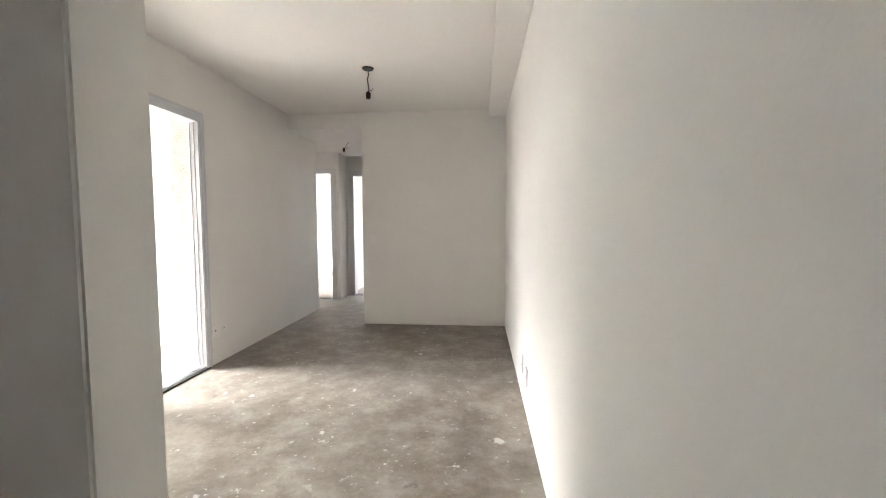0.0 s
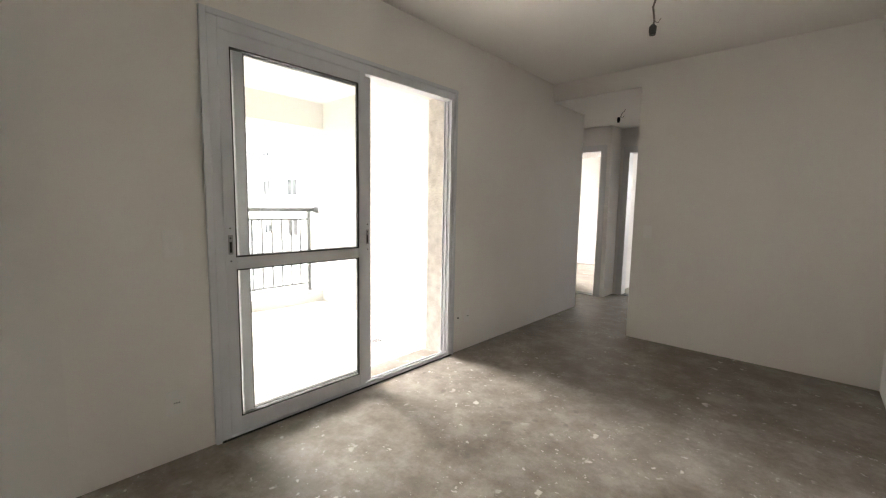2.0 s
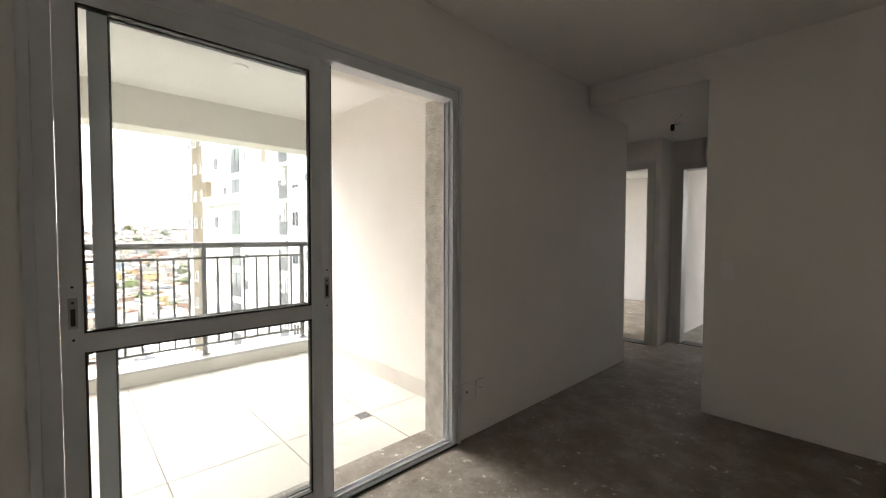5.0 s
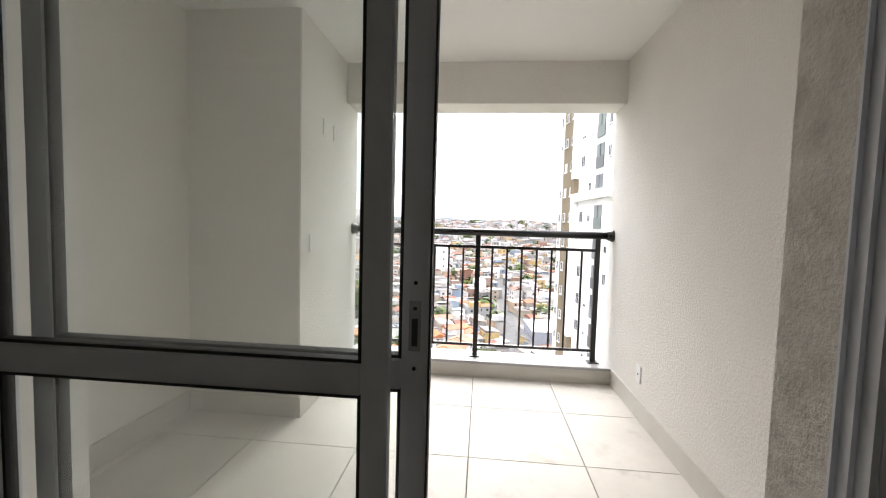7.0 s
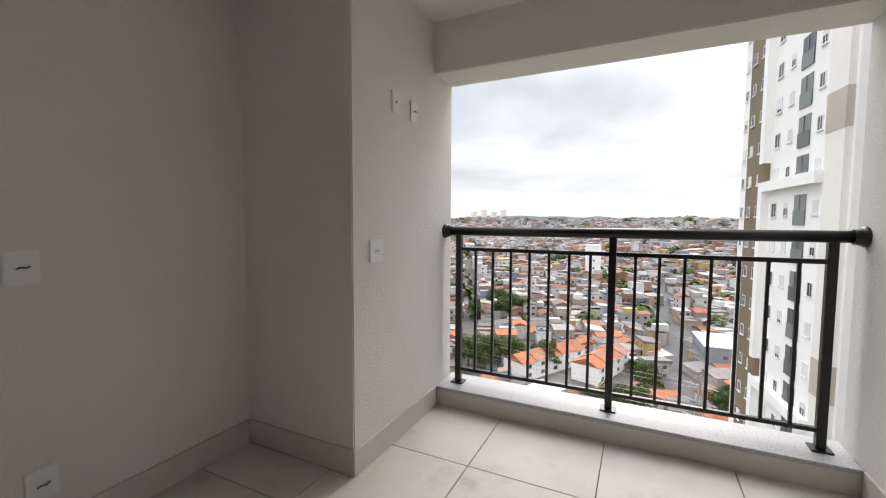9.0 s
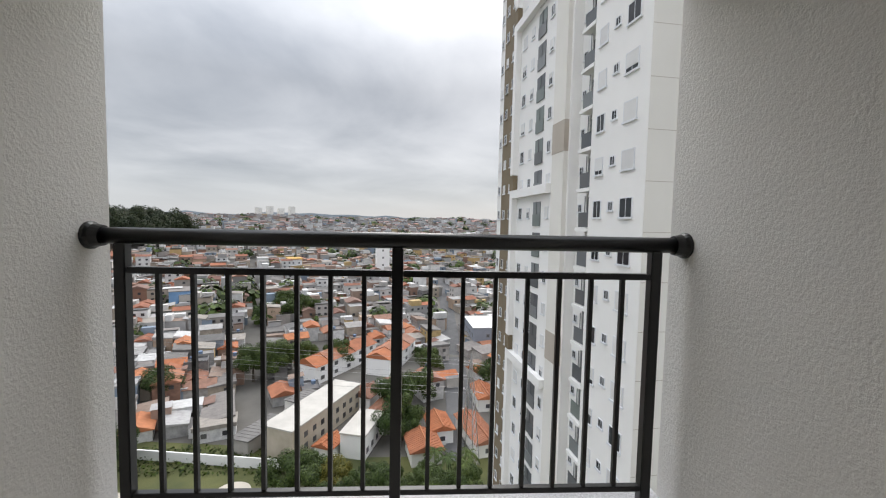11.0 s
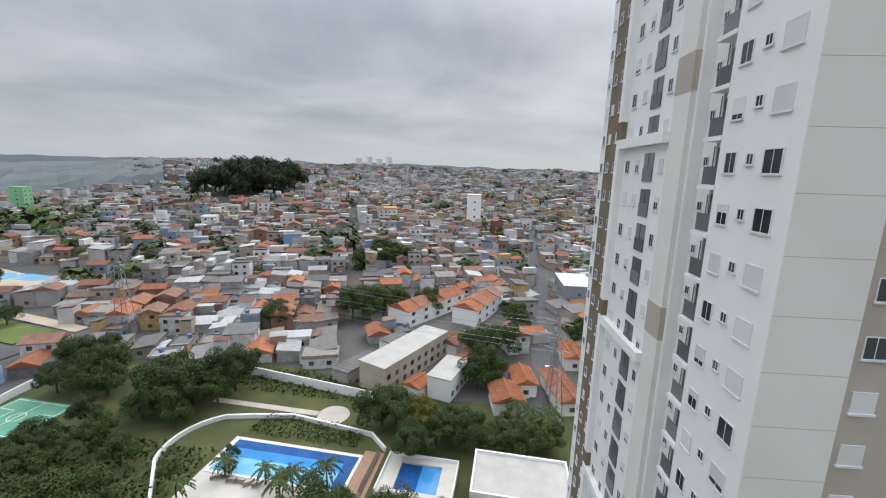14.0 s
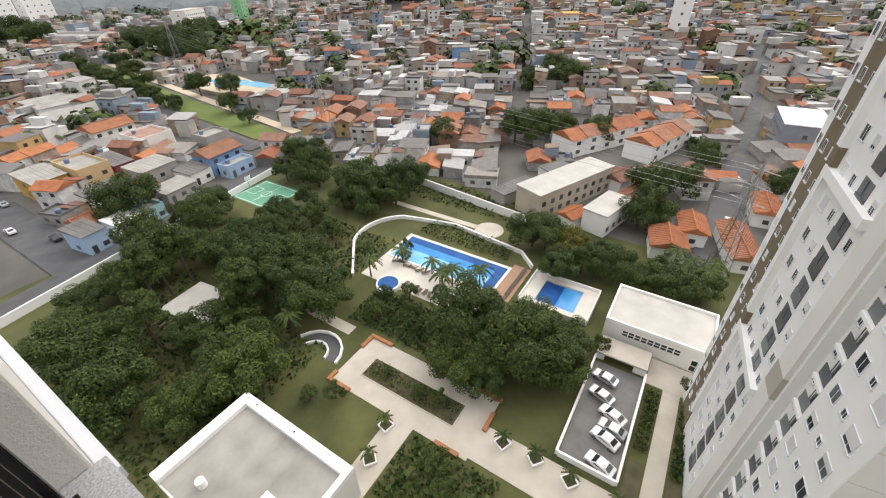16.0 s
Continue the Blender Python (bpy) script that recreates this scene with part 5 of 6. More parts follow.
def house_kind(seed, w, d, storeys, roof):
    """Walls, roof, windows and a door for one kind of small house."""
    r = random.Random(seed)
    h = 2.8 * storeys
    out = [("wall", Mesh().box(-w / 2, -d / 2, -3, w / 2, d / 2, h).data("wall"), M_HWALL)]
    if roof == "gable":
        e = 0.4
        m = Mesh()
        a, b, z0, z1 = w / 2 + e, d / 2 + e, h - 0.05, h + w * 0.22
        m.v = [(-a, -b, z0), (a, -b, z0), (a, b, z0), (-a, b, z0), (0, -b, z1), (0, b, z1), (-a, -b, z0 - 0.15), (a, -b, z0 - 0.15), (a, b, z0 - 0.15), (-a, b, z0 - 0.15)]
        m.f = [(0, 4, 5, 3), (1, 2, 5, 4), (6, 7, 1, 4, 0), (8, 9, 3, 5, 2), (9, 6, 0, 3), (7, 8, 2, 1), (9, 8, 7, 6)]
        out.append(("roof", m.data("roof"), M_HRED if r.random() < 0.85 else M_HGREY))
    elif roof == "shed":
        m = Mesh()
        a, b = w / 2 + 0.25, d / 2 + 0.25
        m.v = [(-a, -b, h + 0.1), (a, -b, h + 0.9), (a, b, h + 0.9), (-a, b, h + 0.1), (-a, -b, h - 0.02), (a, -b, h - 0.02), (a, b, h - 0.02), (-a, b, h - 0.02)]
        m.f = [(0, 1, 2, 3), (7, 6, 5, 4), (0, 4, 5, 1), (1, 5, 6, 2), (2, 6, 7, 3), (3, 7, 4, 0)]
        out.append(("roof", m.data("roof"), M_HGREY))
    else:
        out.append(("roof", Mesh().box(-w / 2 + 0.2, -d / 2 + 0.2, h, w / 2 - 0.2, d / 2 - 0.2, h + 0.05).box(-w / 2, -d / 2, h, -w / 2 + 0.2, d / 2, h + 0.6).box(w / 2 - 0.2, -d / 2, h, w / 2, d / 2, h + 0.6).box(-w / 2 + 0.2, -d / 2, h, w / 2 - 0.2, -d / 2 + 0.2, h + 0.6).box(-w / 2 + 0.2, d / 2 - 0.2, h, w / 2 - 0.2, d / 2, h + 0.6).data("roof"), M_HGREY))
        out.append(("water_tank", Mesh().tube([(w * 0.2, d * 0.2, h + 0.05), (w * 0.2, d * 0.2, h + 1.1), (w * 0.2, d * 0.2, h + 1.3)], [0.6, 0.7, 0.3], 12).data("water_tank"), M_TANK))
    for s in range(storeys):
        for k in range(2):
            y = (k - 0.5) * d * 0.5
            out.append(("window", Mesh().box(w / 2 - 0.02, y - 0.6, s * 2.8 + 0.9, w / 2 + 0.04, y + 0.6, s * 2.8 + 2.0).data("window"), M_HWIN))
        x = r.uniform(-0.2, 0.2) * w
        out.append(("window", Mesh().box(x - 0.6, -d / 2 - 0.04, s * 2.8 + 0.9, x + 0.6, -d / 2 + 0.02, s * 2.8 + 2.0).data("window"), M_HWIN))
    for n, me, mt in out:
        me.materials.append(mt)
    HOUSES.append((out, roof, storeys))


for i, spec in enumerate(((5.6, 7.5, 2, "gable"), (6.2, 7.8, 1, "gable"), (5, 6.6, 3, "flat"), (6, 8, 2, "shed"), (5.4, 6.5, 2, "flat"), (7, 8.6, 1, "shed"), (4.8, 7.5, 2, "shed"), (6.4, 8, 2, "gable"), (5.5, 8.5, 1, "shed"), (5, 6.8, 1, "flat"))):
    house_kind(100 + i, *spec)
WORDS = {"gable": "small house with a pitched clay tile roof", "flat": "plain rendered house with a flat slab roof and tank", "shed": "plain house under a sloping grey sheet roof"}
COUNT = {1: "one-storey", 2: "two-storey", 3: "three-storey"}


def house(x, y, a, kind):
    out, roof, storeys = HOUSES[kind]
    t = thing("house", pose(x, y, land(x, y), 0, 0, a), COUNT[storeys] + " " + WORDS[roof], "house", "town houses")
    for n, me, mt in out:
        part(n, me, mt, t)


PLOTS = []
M_TURQ = surface("turquoise_render", (0.24, 0.42, 0.45), (0.32, 0.50, 0.53), 0.3, 0.85)
M_SKYB = surface("pale_blue_render", (0.30, 0.43, 0.60), (0.38, 0.50, 0.66), 0.3, 0.85)
M_BLUE = surface("blue_render", (0.14, 0.27, 0.46), (0.20, 0.34, 0.54), 0.3, 0.85)
M_OCHRE = surface("ochre_render", (0.46, 0.27, 0.06), (0.55, 0.33, 0.09), 0.3, 0.85)
M_PEACH = surface("peach_render", (0.52, 0.36, 0.19), (0.60, 0.43, 0.25), 0.3, 0.85)
M_WINE = surface("wine_red_render", (0.22, 0.035, 0.06), (0.29, 0.06, 0.085), 0.3, 0.85)
M_GREYR = surface("bare_grey_render", (0.27, 0.255, 0.235), (0.37, 0.35, 0.325), 0.3, 0.9, detail=8)
M_PINKR = surface("faded_red_roof", (0.30, 0.17, 0.13), (0.40, 0.25, 0.20), 0.25, 0.9, detail=8)
M_SHEET = surface("weathered_sheet_roof", (0.26, 0.245, 0.22), (0.42, 0.40, 0.37), 0.2, 0.85, detail=8)
M_DARKSHEET = surface("dark_sheet_roof", (0.11, 0.105, 0.10), (0.20, 0.19, 0.18), 0.25, 0.85, detail=8)


def tiled_roof(w, d, z, pitch):
    """A gable roof along the house's length, with raised rows of tiles."""
    m = Mesh()
    a, b, z1 = w / 2 + 0.5, d / 2 + 0.5, z + (d / 2 + 0.5) * pitch
    m.v = [(-a, -b, z), (a, -b, z), (a, b, z), (-a, b, z), (-a, 0, z1), (a, 0, z1), (-a, -b, z - 0.18), (a, -b, z - 0.18), (a, b, z - 0.18), (-a, b, z - 0.18)]
    m.f = [(0, 1, 5, 4), (3, 4, 5, 2), (6, 0, 4, 3, 9), (7, 8, 2, 5, 1), (6, 7, 1, 0), (8, 9, 3, 2), (9, 8, 7, 6)]
    rows = Mesh()
    n = int(w / 0.6)
    for i in range(n):
        x = -a + 2 * a * (i + 0.5) / n
        rows.tube([(x, -b, z + 0.02), (x, 0, z1 + 0.03)], 0.09, 4, False)
        rows.tube([(x, b, z + 0.02), (x, 0, z1 + 0.03)], 0.09, 4, False)
    rows.tube([(-a, 0, z1 + 0.06), (a, 0, z1 + 0.06)], 0.2, 6)
    return m, rows


def street_house(x, y, a, w, d, h, roof, wall, cover, label):
    """A house of the nearest streets, with its own colour, roof, windows and door."""
    PLOTS.append((x, y, w, d))
    t = thing("house", pose(x, y, G, 0, 0, a), label, "house", "street houses")
    part("wall", Mesh().box(-w / 2, -d / 2, -3, w / 2, d / 2, h), wall, t)
    if roof == "gable":
        slopes, rows = tiled_roof(w, d, h, 0.36)
        rf = part("roof", slopes, cover, t, "clay tile roof")
        tagged(part("tiling", rows, cover, rf), kind="stuff")
    elif roof == "shed":
        m = Mesh()
        ribs = Mesh()
        p, q, r = w / 2 + 0.25, d / 2 + 0.25, 0.07 * d
        m.v = [(-p, -q, h + r), (p, -q, h + r), (p, q, h + 0.06), (-p, q, h + 0.06), (-p, -q, h - 0.02), (p, -q, h - 0.02), (p, q, h - 0.02), (-p, q, h - 0.02)]
        m.f = [(0, 1, 2, 3), (7, 6, 5, 4), (0, 4, 5, 1), (1, 5, 6, 2), (2, 6, 7, 3), (3, 7, 4, 0)]
        for i in range(1, int(w / 1.1)):
            s = -p + 2 * p * i / int(w / 1.1)
            ribs.tube([(s, -q, h + r + 0.02), (s, q, h + 0.08)], 0.05, 4, False)
        rf = part("roof", m, cover, t, "ribbed sheet roof")
        tagged(part("ribbing", ribs, cover, rf), kind="stuff")
    else:
        part("roof", Mesh().box(-w / 2 + 0.2, -d / 2 + 0.2, h, w / 2 - 0.2, d / 2 - 0.2, h + 0.06), cover, t, "flat roof")
        part("parapet", Mesh().box(-w / 2, -d / 2, h, -w / 2 + 0.2, d / 2, h + 0.8).box(w / 2 - 0.2, -d / 2, h, w / 2, d / 2, h + 0.8).box(-w / 2 + 0.2, -d / 2, h, w / 2 - 0.2, -d / 2 + 0.2, h + 0.8).box(-w / 2 + 0.2, d / 2 - 0.2, h, w / 2 - 0.2, d / 2, h + 0.8), wall, t)
        part("water_tank", Mesh().tube([(w * 0.2, -d * 0.25, h + 0.06), (w * 0.2, -d * 0.25, h + 1.1), (w * 0.2, -d * 0.25, h + 1.3)], [0.6, 0.7, 0.3], 12), M_TANK, t, "blue water tank")
    n = max(2, int(w / 3))
    for s in range(max(1, int(h / 2.7))):
        for i in range(n):
            c = -w / 2 + w * (i + 0.5) / n
            if s == 0 and i == n - 1:
                part("door", Mesh().box(c - 0.5, d / 2 - 0.02, 0.05, c + 0.5, d / 2 + 0.05, 2.1), M_HWIN, t)
                continue
            part("window", Mesh().box(c - 0.65, d / 2 - 0.02, s * 2.7 + 0.95, c + 0.65, d / 2 + 0.05, s * 2.7 + 2.0), M_HWIN, t)
        part("window", Mesh().box(w / 2 - 0.02, -0.6, s * 2.7 + 0.95, w / 2 + 0.05, 0.6, s * 2.7 + 2.0), M_HWIN, t)


R1, R2, R3 = "one-storey ", "two-storey ", "long low "
street_house(-60, -180, 3, 13.5, 9.5, 5.6, "gable", M_CREAM, M_HRED, R2 + "cream house under a bright orange tile roof")
street_house(-65.5, -122.5, 6, 11.5, 8, 5.8, "gable", M_BLUE, M_HRED, R2 + "bright blue house under an orange tile roof")
street_house(-66, -114.8, 6, 9, 4.5, 3.2, "flat", M_SKYB, M_SHEET, "pale blue terrace wing in front of a house")
street_house(-63.5, -160, 4, 11, 12, 5, "flat", M_CREAM, M_PINKR, R2 + "pale house with a faded red roof terrace")
street_house(-30, -149, 4, 8, 12, 5.6, "shed", M_OCHRE, M_SHEET, R2 + "yellow ochre house under a grey sheet roof")
street_house(-39, -146, 4, 8, 14, 6.2, "flat", M_PEACH, M_SHEET, R2 + "peach-coloured house with a flat grey roof")
street_house(-46.6, -146, 4, 5.4, 12, 4.6, "shed", M_WINE, M_DARKSHEET, "wine-red house under a dark sheet roof")
street_house(-29, -115.5, 7, 9.5, 6, 3.4, "gable", M_CREAM, M_HRED, R1 + "house under a bright orange tile roof")
street_house(-31.5, -108.8, 7, 6, 5.2, 3.4, "shed", M_WHITE, M_WHITE, R1 + "shed under a white sheet roof")
street_house(-23.8, -107.5, 9, 4.8, 7.5, 4.8, "shed", M_SKYB, M_DARKSHEET, R2 + "pale blue house under a dark sheet roof")
street_house(-37.5, -108.8, 9, 5, 5, 3.2, "flat", M_TURQ, M_SHEET, R1 + "turquoise house with a flat roof")
street_house(-66.5, -240, 4, 21, 18, 5, "shed", M_CREAM, M_SHEET, R3 + "workshop under a pale sheet roof")
street_house(-63.5, -215, 4, 20, 13, 4.6, "shed", M_GREYR, M_SHEET, R3 + "grey workshop under a weathered sheet roof")
street_house(-51, -134, 8, 10.5, 8.6, 4, "shed", M_GREYR, M_SHEET, R3 + "grey house under a weathered sheet roof")
street_house(-55.8, -120.2, 8, 6.8, 7, 3.8, "shed", M_CREAM, M_DARKSHEET, R1 + "house under a dark grey sheet roof")
street_house(-42.6, -122.5, 6, 5, 6.2, 3.4, "gable", M_PEACH, M_HRED, R1 + "small house under an orange tile roof")
street_house(-36, -127.5, 6, 9, 9, 3.6, "shed", M_CREAM, M_DARKSHEET, R3 + "house under a dark grey sheet roof")
street_house(-47.5, -115.5, 9, 9, 6.5, 3.2, "shed", M_GREYR, M_SHEET, R1 + "grey house under a weathered sheet roof")
street_house(-74.5, -140, 4, 9, 8, 5, "flat", M_GREYR, M_SHEET, R2 + "grey house with a flat roof beside the street")
street_house(-86.3, 0.6, 12, 7.5, 6.5, 3.3, "gable", M_CREAM, M_HRED, R1 + "house under a weathered orange tile roof")
street_house(-94.5, 4.2, 12, 8, 5, 3.6, "gable", M_WHITE, M_HRED, R1 + "white house under an orange tile roof")
street_house(-92.3, 12.9, 14, 14, 5.2, 3.3, "gable", M_CREAM, M_HRED, R3 + "house under a rusty red tile roof")
street_house(-112, 17.6, 6, 10, 5, 3.6, "gable", M_CREAM, M_HRED, R1 + "house under an orange tile roof beside the street")
street_house(-87.2, -19.6, 158, 5, 4, 3, "gable", M_WHITE, M_HRED, R1 + "small house under an orange tile roof")
street_house(-103, -9, 160, 8, 6, 3.4, "gable", M_CREAM, M_HRED, R1 + "house under an orange tile roof")
street_house(-109, -31, 150, 8, 6, 3.4, "shed", M_CREAM, M_DARKSHEET, R1 + "house under a dark grey sheet roof")
street_house(-93, -36.5, 158, 12, 5, 3.2, "shed", M_GREYR, M_DARKSHEET, R3 + "house under a dark sheet roof")
street_house(-112, -15, 158, 7, 6, 3.6, "gable", M_WHITE, M_HRED, R1 + "white house under an orange tile roof")


def taken(x, y):
    """Places that hold the garden, the streets and the buildings set by hand."""
    if x > -86 and y > -103 - max(0, (-x - 30) * 0.16):
        return True
    if x > -320 and 8 < y < 19 and x < -80:
        return True
    if (-25 < x < -12 and y < -98) or abs(y + 96 - (x - 6) * 0.171) < 7 and x > -74:
        return True
    if x > 4:
        return True
    if x > -95 and -72 < y < -22:
        return True
    gx = -90 - (-y - 133) * 0.109
    if y < -118 and abs(x - gx) < 14 and y > -335:
        return True
    if -149 < x < -110 and -245 < y < -170:
        return True
    if -164 < x < -120 and -46 < y < 0:
        return True
    if -116 < x < -78 and -37 < y < 21:
        return True
    for hx, hy, hw, hd in PLOTS:
        if abs(x - hx) < hw / 2 + 2.4 and abs(y - hy) < hd / 2 + 2.8:
            return True
    if ((x + 330) / 62) ** 2 + ((y + 225) / 42) ** 2 < 1:
        return True
    return False


GRID = radians(24)


def lots(r0, r1, cell_w, cell_d, keep, seed):
    r = random.Random(seed)
    n = int(r1 / min(cell_w, cell_d)) + 2
    for i in range(-n, n):
        if i % 9 == 0:
            continue
        for j in range(-n, n):
            if j % 13 == 0:
                continue
            gx, gy = i * cell_w, j * cell_d
            bend = 0.22 * math.sin(gx * 0.006) + 0.15 * math.sin(gy * 0.009)
            x = -3 + gx * math.cos(GRID + bend * 0.15) - gy * math.sin(GRID + bend * 0.15) + r.uniform(-1.2, 1.2)
            y = gx * math.sin(GRID + bend * 0.15) + gy * math.cos(GRID + bend * 0.15) + r.uniform(-1.2, 1.2)
            d = math.hypot(x + 3, y)
            if not r0 <= d < r1 or x > 5:
                continue
            az = math.degrees(math.atan2(y, -x - 3))
            if not -84 < az < 60 or taken(x, y) or r.random() > keep:
                continue
            yield x, y, d, math.degrees(GRID) + r.choice((0, 90, 180, 270)) + r.uniform(-5, 5), r


near = sorted(lots(90, 190, 6.9, 7.8, 0.98, 3), key=lambda q: q[2])
for x, y, d, a, r in near[:290]:
    house(x, y, a, rng.choice((0, 1, 1, 3, 4, 5, 5, 5, 8, 8, 8, 9, 9, 3, 1, 6, 7)))


def wooded(x, y):
    """The low forest that lies beyond the town on one side."""
    az, d = math.degrees(math.atan2(y, -x - 3)), math.hypot(x + 3, y)
    return az < -44 - 5 * math.sin(d * 0.01) and d > 560 - 3.0 * (az + 44)


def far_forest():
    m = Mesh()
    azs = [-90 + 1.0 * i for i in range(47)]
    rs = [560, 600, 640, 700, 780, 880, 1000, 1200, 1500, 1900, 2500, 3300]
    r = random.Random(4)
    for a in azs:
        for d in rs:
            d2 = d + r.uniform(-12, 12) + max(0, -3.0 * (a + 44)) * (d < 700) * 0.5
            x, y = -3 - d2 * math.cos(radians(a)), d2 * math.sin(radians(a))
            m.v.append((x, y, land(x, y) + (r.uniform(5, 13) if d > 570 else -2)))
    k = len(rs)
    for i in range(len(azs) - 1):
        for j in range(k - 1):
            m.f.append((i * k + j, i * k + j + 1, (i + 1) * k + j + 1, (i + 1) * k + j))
    setting("forest", m, M_FOREST, "forest beyond the town, its blue-green haze painted on", "forest")


far_forest()


def far_town():
    walls, reds, greys, wins = Mesh(), Mesh(), Mesh(), Mesh()
    sets = [(walls, reds, greys), (Mesh(), Mesh(), Mesh())]

    def one(x, y, a, r, big, detail):
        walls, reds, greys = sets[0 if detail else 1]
        w, d = r.uniform(5.2, 7.8) * big, r.uniform(6.0, 8.8) * big
        h = 2.8 * r.choice((1, 1, 1, 1.4, 2, 2, 2, 3)) * r.uniform(0.9, 1.1) * (1 if big < 1.3 else 1.15)
        m = pose(x, y, land(x, y), 0, 0, a)
        walls.box(-w / 2, -d / 2, -6, w / 2, d / 2, h, m)
        q = r.random()
        if q < (0.22 if detail else 0.16):
            e, z1 = 0.35, h + w * 0.2
            p = [(-w / 2 - e, -d / 2 - e, h), (w / 2 + e, -d / 2 - e, h), (w / 2 + e, d / 2 + e, h), (-w / 2 - e, d / 2 + e, h), (0, -d / 2 - e, z1), (0, d / 2 + e, z1)]
            b = len(reds.v)
            reds.v += [tuple(m @ Vector(k)) for k in p]
            reds.f += [(b, b + 4, b + 5, b + 3), (b + 1, b + 2, b + 5, b + 4), (b, b + 1, b + 4), (b + 2, b + 3, b + 5)]
        else:
            tilt = r.choice((0.05, 0.5, 0.9))
            p = [(-w / 2 - 0.2, -d / 2 - 0.2, h + 0.05), (w / 2 + 0.2, -d / 2 - 0.2, h + 0.05 + tilt), (w / 2 + 0.2, d / 2 + 0.2, h + 0.05 + tilt), (-w / 2 - 0.2, d / 2 + 0.2, h + 0.05)]
            b = len(greys.v)
            greys.v += [tuple(m @ Vector(k)) for k in p]
            greys.f.append((b, b + 1, b + 2, b + 3))
            if r.random() < 0.35:
                k = r.uniform(0.3, 0.55)
                walls.box(-w / 2, -d / 2, h + 0.02, -w / 2 + w * k, d / 2 - d * 0.2, h + 2.6, m)
        if detail:
            for s in range(int(h / 2.75)):
                for k in (-0.25, 0.22):
                    for sx in (1, -1):
                        wins.quad(*[m @ Vector((sx * (w / 2 + 0.05), k * d + e1, s * 2.8 + e2)) for e1, e2 in ((-0.6, 0.9), (0.6, 0.9), (0.6, 2.0), (-0.6, 2.0))])
                wins.quad(*[m @ Vector((0.1 * w + e1, -d / 2 - 0.05, s * 2.8 + e2)) for e1, e2 in ((-0.6, 0.9), (0.6, 0.9), (0.6, 2.0), (-0.6, 2.0))])

    def lean_to(x, y, a, r):
        """A yard shed or extension that fills the gap beside a house."""
        w, d, h = r.uniform(2.4, 4.6), r.uniform(3.0, 6.5), r.choice((2.3, 2.7, 3.1, 5.2))
        m = pose(x, y, land(x, y), 0, 0, a) @ pose(r.choice((-1, 1)) * r.uniform(2.8, 4.4), r.uniform(-3.2, 3.2), 0)
        walls.box(-w / 2, -d / 2, -4, w / 2, d / 2, h, m)
        roofs = reds if r.random() < 0.2 else greys
        t0, t1 = r.choice(((0.05, 0.1), (0.1, 0.7), (0.6, 0.08)))
        b = len(roofs.v)
        roofs.v += [tuple(m @ Vector(k)) for k in ((-w / 2 - 0.2, -d / 2 - 0.2, h + t0), (w / 2 + 0.2, -d / 2 - 0.2, h + t1), (w / 2 + 0.2, d / 2 + 0.2, h + t1), (-w / 2 - 0.2, d / 2 + 0.2, h + t0))]
        roofs.f.append((b, b + 1, b + 2, b + 3))

    yards = random.Random(41)
    for x, y, d, a, r in near:
        if yards.random() < 0.7:
            lean_to(x, y, a, yards)
    for x, y, d, a, r in near[290:]:
        one(x, y, a, r, 1.0, True)
    for x, y, d, a, r in lots(190, 480, 6.7, 7.5, 0.97, 5):
        one(x, y, a, r, 1.0, True)
        if yards.random() < 0.6:
            lean_to(x, y, a, yards)
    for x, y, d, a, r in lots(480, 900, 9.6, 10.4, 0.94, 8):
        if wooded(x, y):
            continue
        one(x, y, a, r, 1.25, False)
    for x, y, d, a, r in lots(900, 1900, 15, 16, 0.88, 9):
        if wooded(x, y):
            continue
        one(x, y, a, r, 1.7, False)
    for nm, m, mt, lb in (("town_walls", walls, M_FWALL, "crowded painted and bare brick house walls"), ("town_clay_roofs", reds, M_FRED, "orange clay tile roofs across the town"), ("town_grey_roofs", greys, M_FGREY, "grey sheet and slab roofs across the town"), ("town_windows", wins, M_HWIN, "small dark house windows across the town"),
                           ("far_town_walls", sets[1][0], M_RWALL, "crowded house walls far across the town, paled by painted haze"), ("far_town_clay_roofs", sets[1][1], M_RRED, "clay roofs far across the town, paled by painted haze"), ("far_town_grey_roofs", sets[1][2], M_RGREY, "grey roofs far across the town, paled by painted haze")):
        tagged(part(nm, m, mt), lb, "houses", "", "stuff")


far_town()


# ---- buildings that stand out ----
def row_house(x, y, a, n, label):
    t = thing("row_house", pose(x, y, land(x, y), 0, 0, a), label, "terraced houses", "red row houses")
    for i in range(n):
        q = i * 6.2
        part("wall", Mesh().box(q, -4.5, -3, q + 6.1, 4.5, 5.6), M_WHITE, t)
        m = Mesh()
        z = 5.5 + 0.25 * (i % 2)
        m.v = [(q - 0.1, -5, z), (q + 6.2, -5, z), (q + 6.2, 5, z), (q - 0.1, 5, z), (q - 0.1, 0, z + 2.2), (q + 6.2, 0, z + 2.2)]
        m.f = [(0, 1, 5, 4), (3, 4, 5, 2), (0, 4, 3), (1, 2, 5), (3, 2, 1, 0)]
        part("roof", m, M_HRED, t, "bright orange tiled roof")
        for zz in (1.0, 3.7):
            part("window", Mesh().box(q + 2.2, 4.48, zz, q + 3.8, 4.56, zz + 1.2), M_HWIN, t)
            part("window", Mesh().box(q + 2.2, -4.56, zz, q + 3.8, -4.48, zz + 1.2), M_HWIN, t)


row_house(-127, -36, 150, 5, "terrace of white houses under orange tile roofs")
row_house(-133, -14.5, 161, 4, "short terrace of white houses under orange tile roofs")


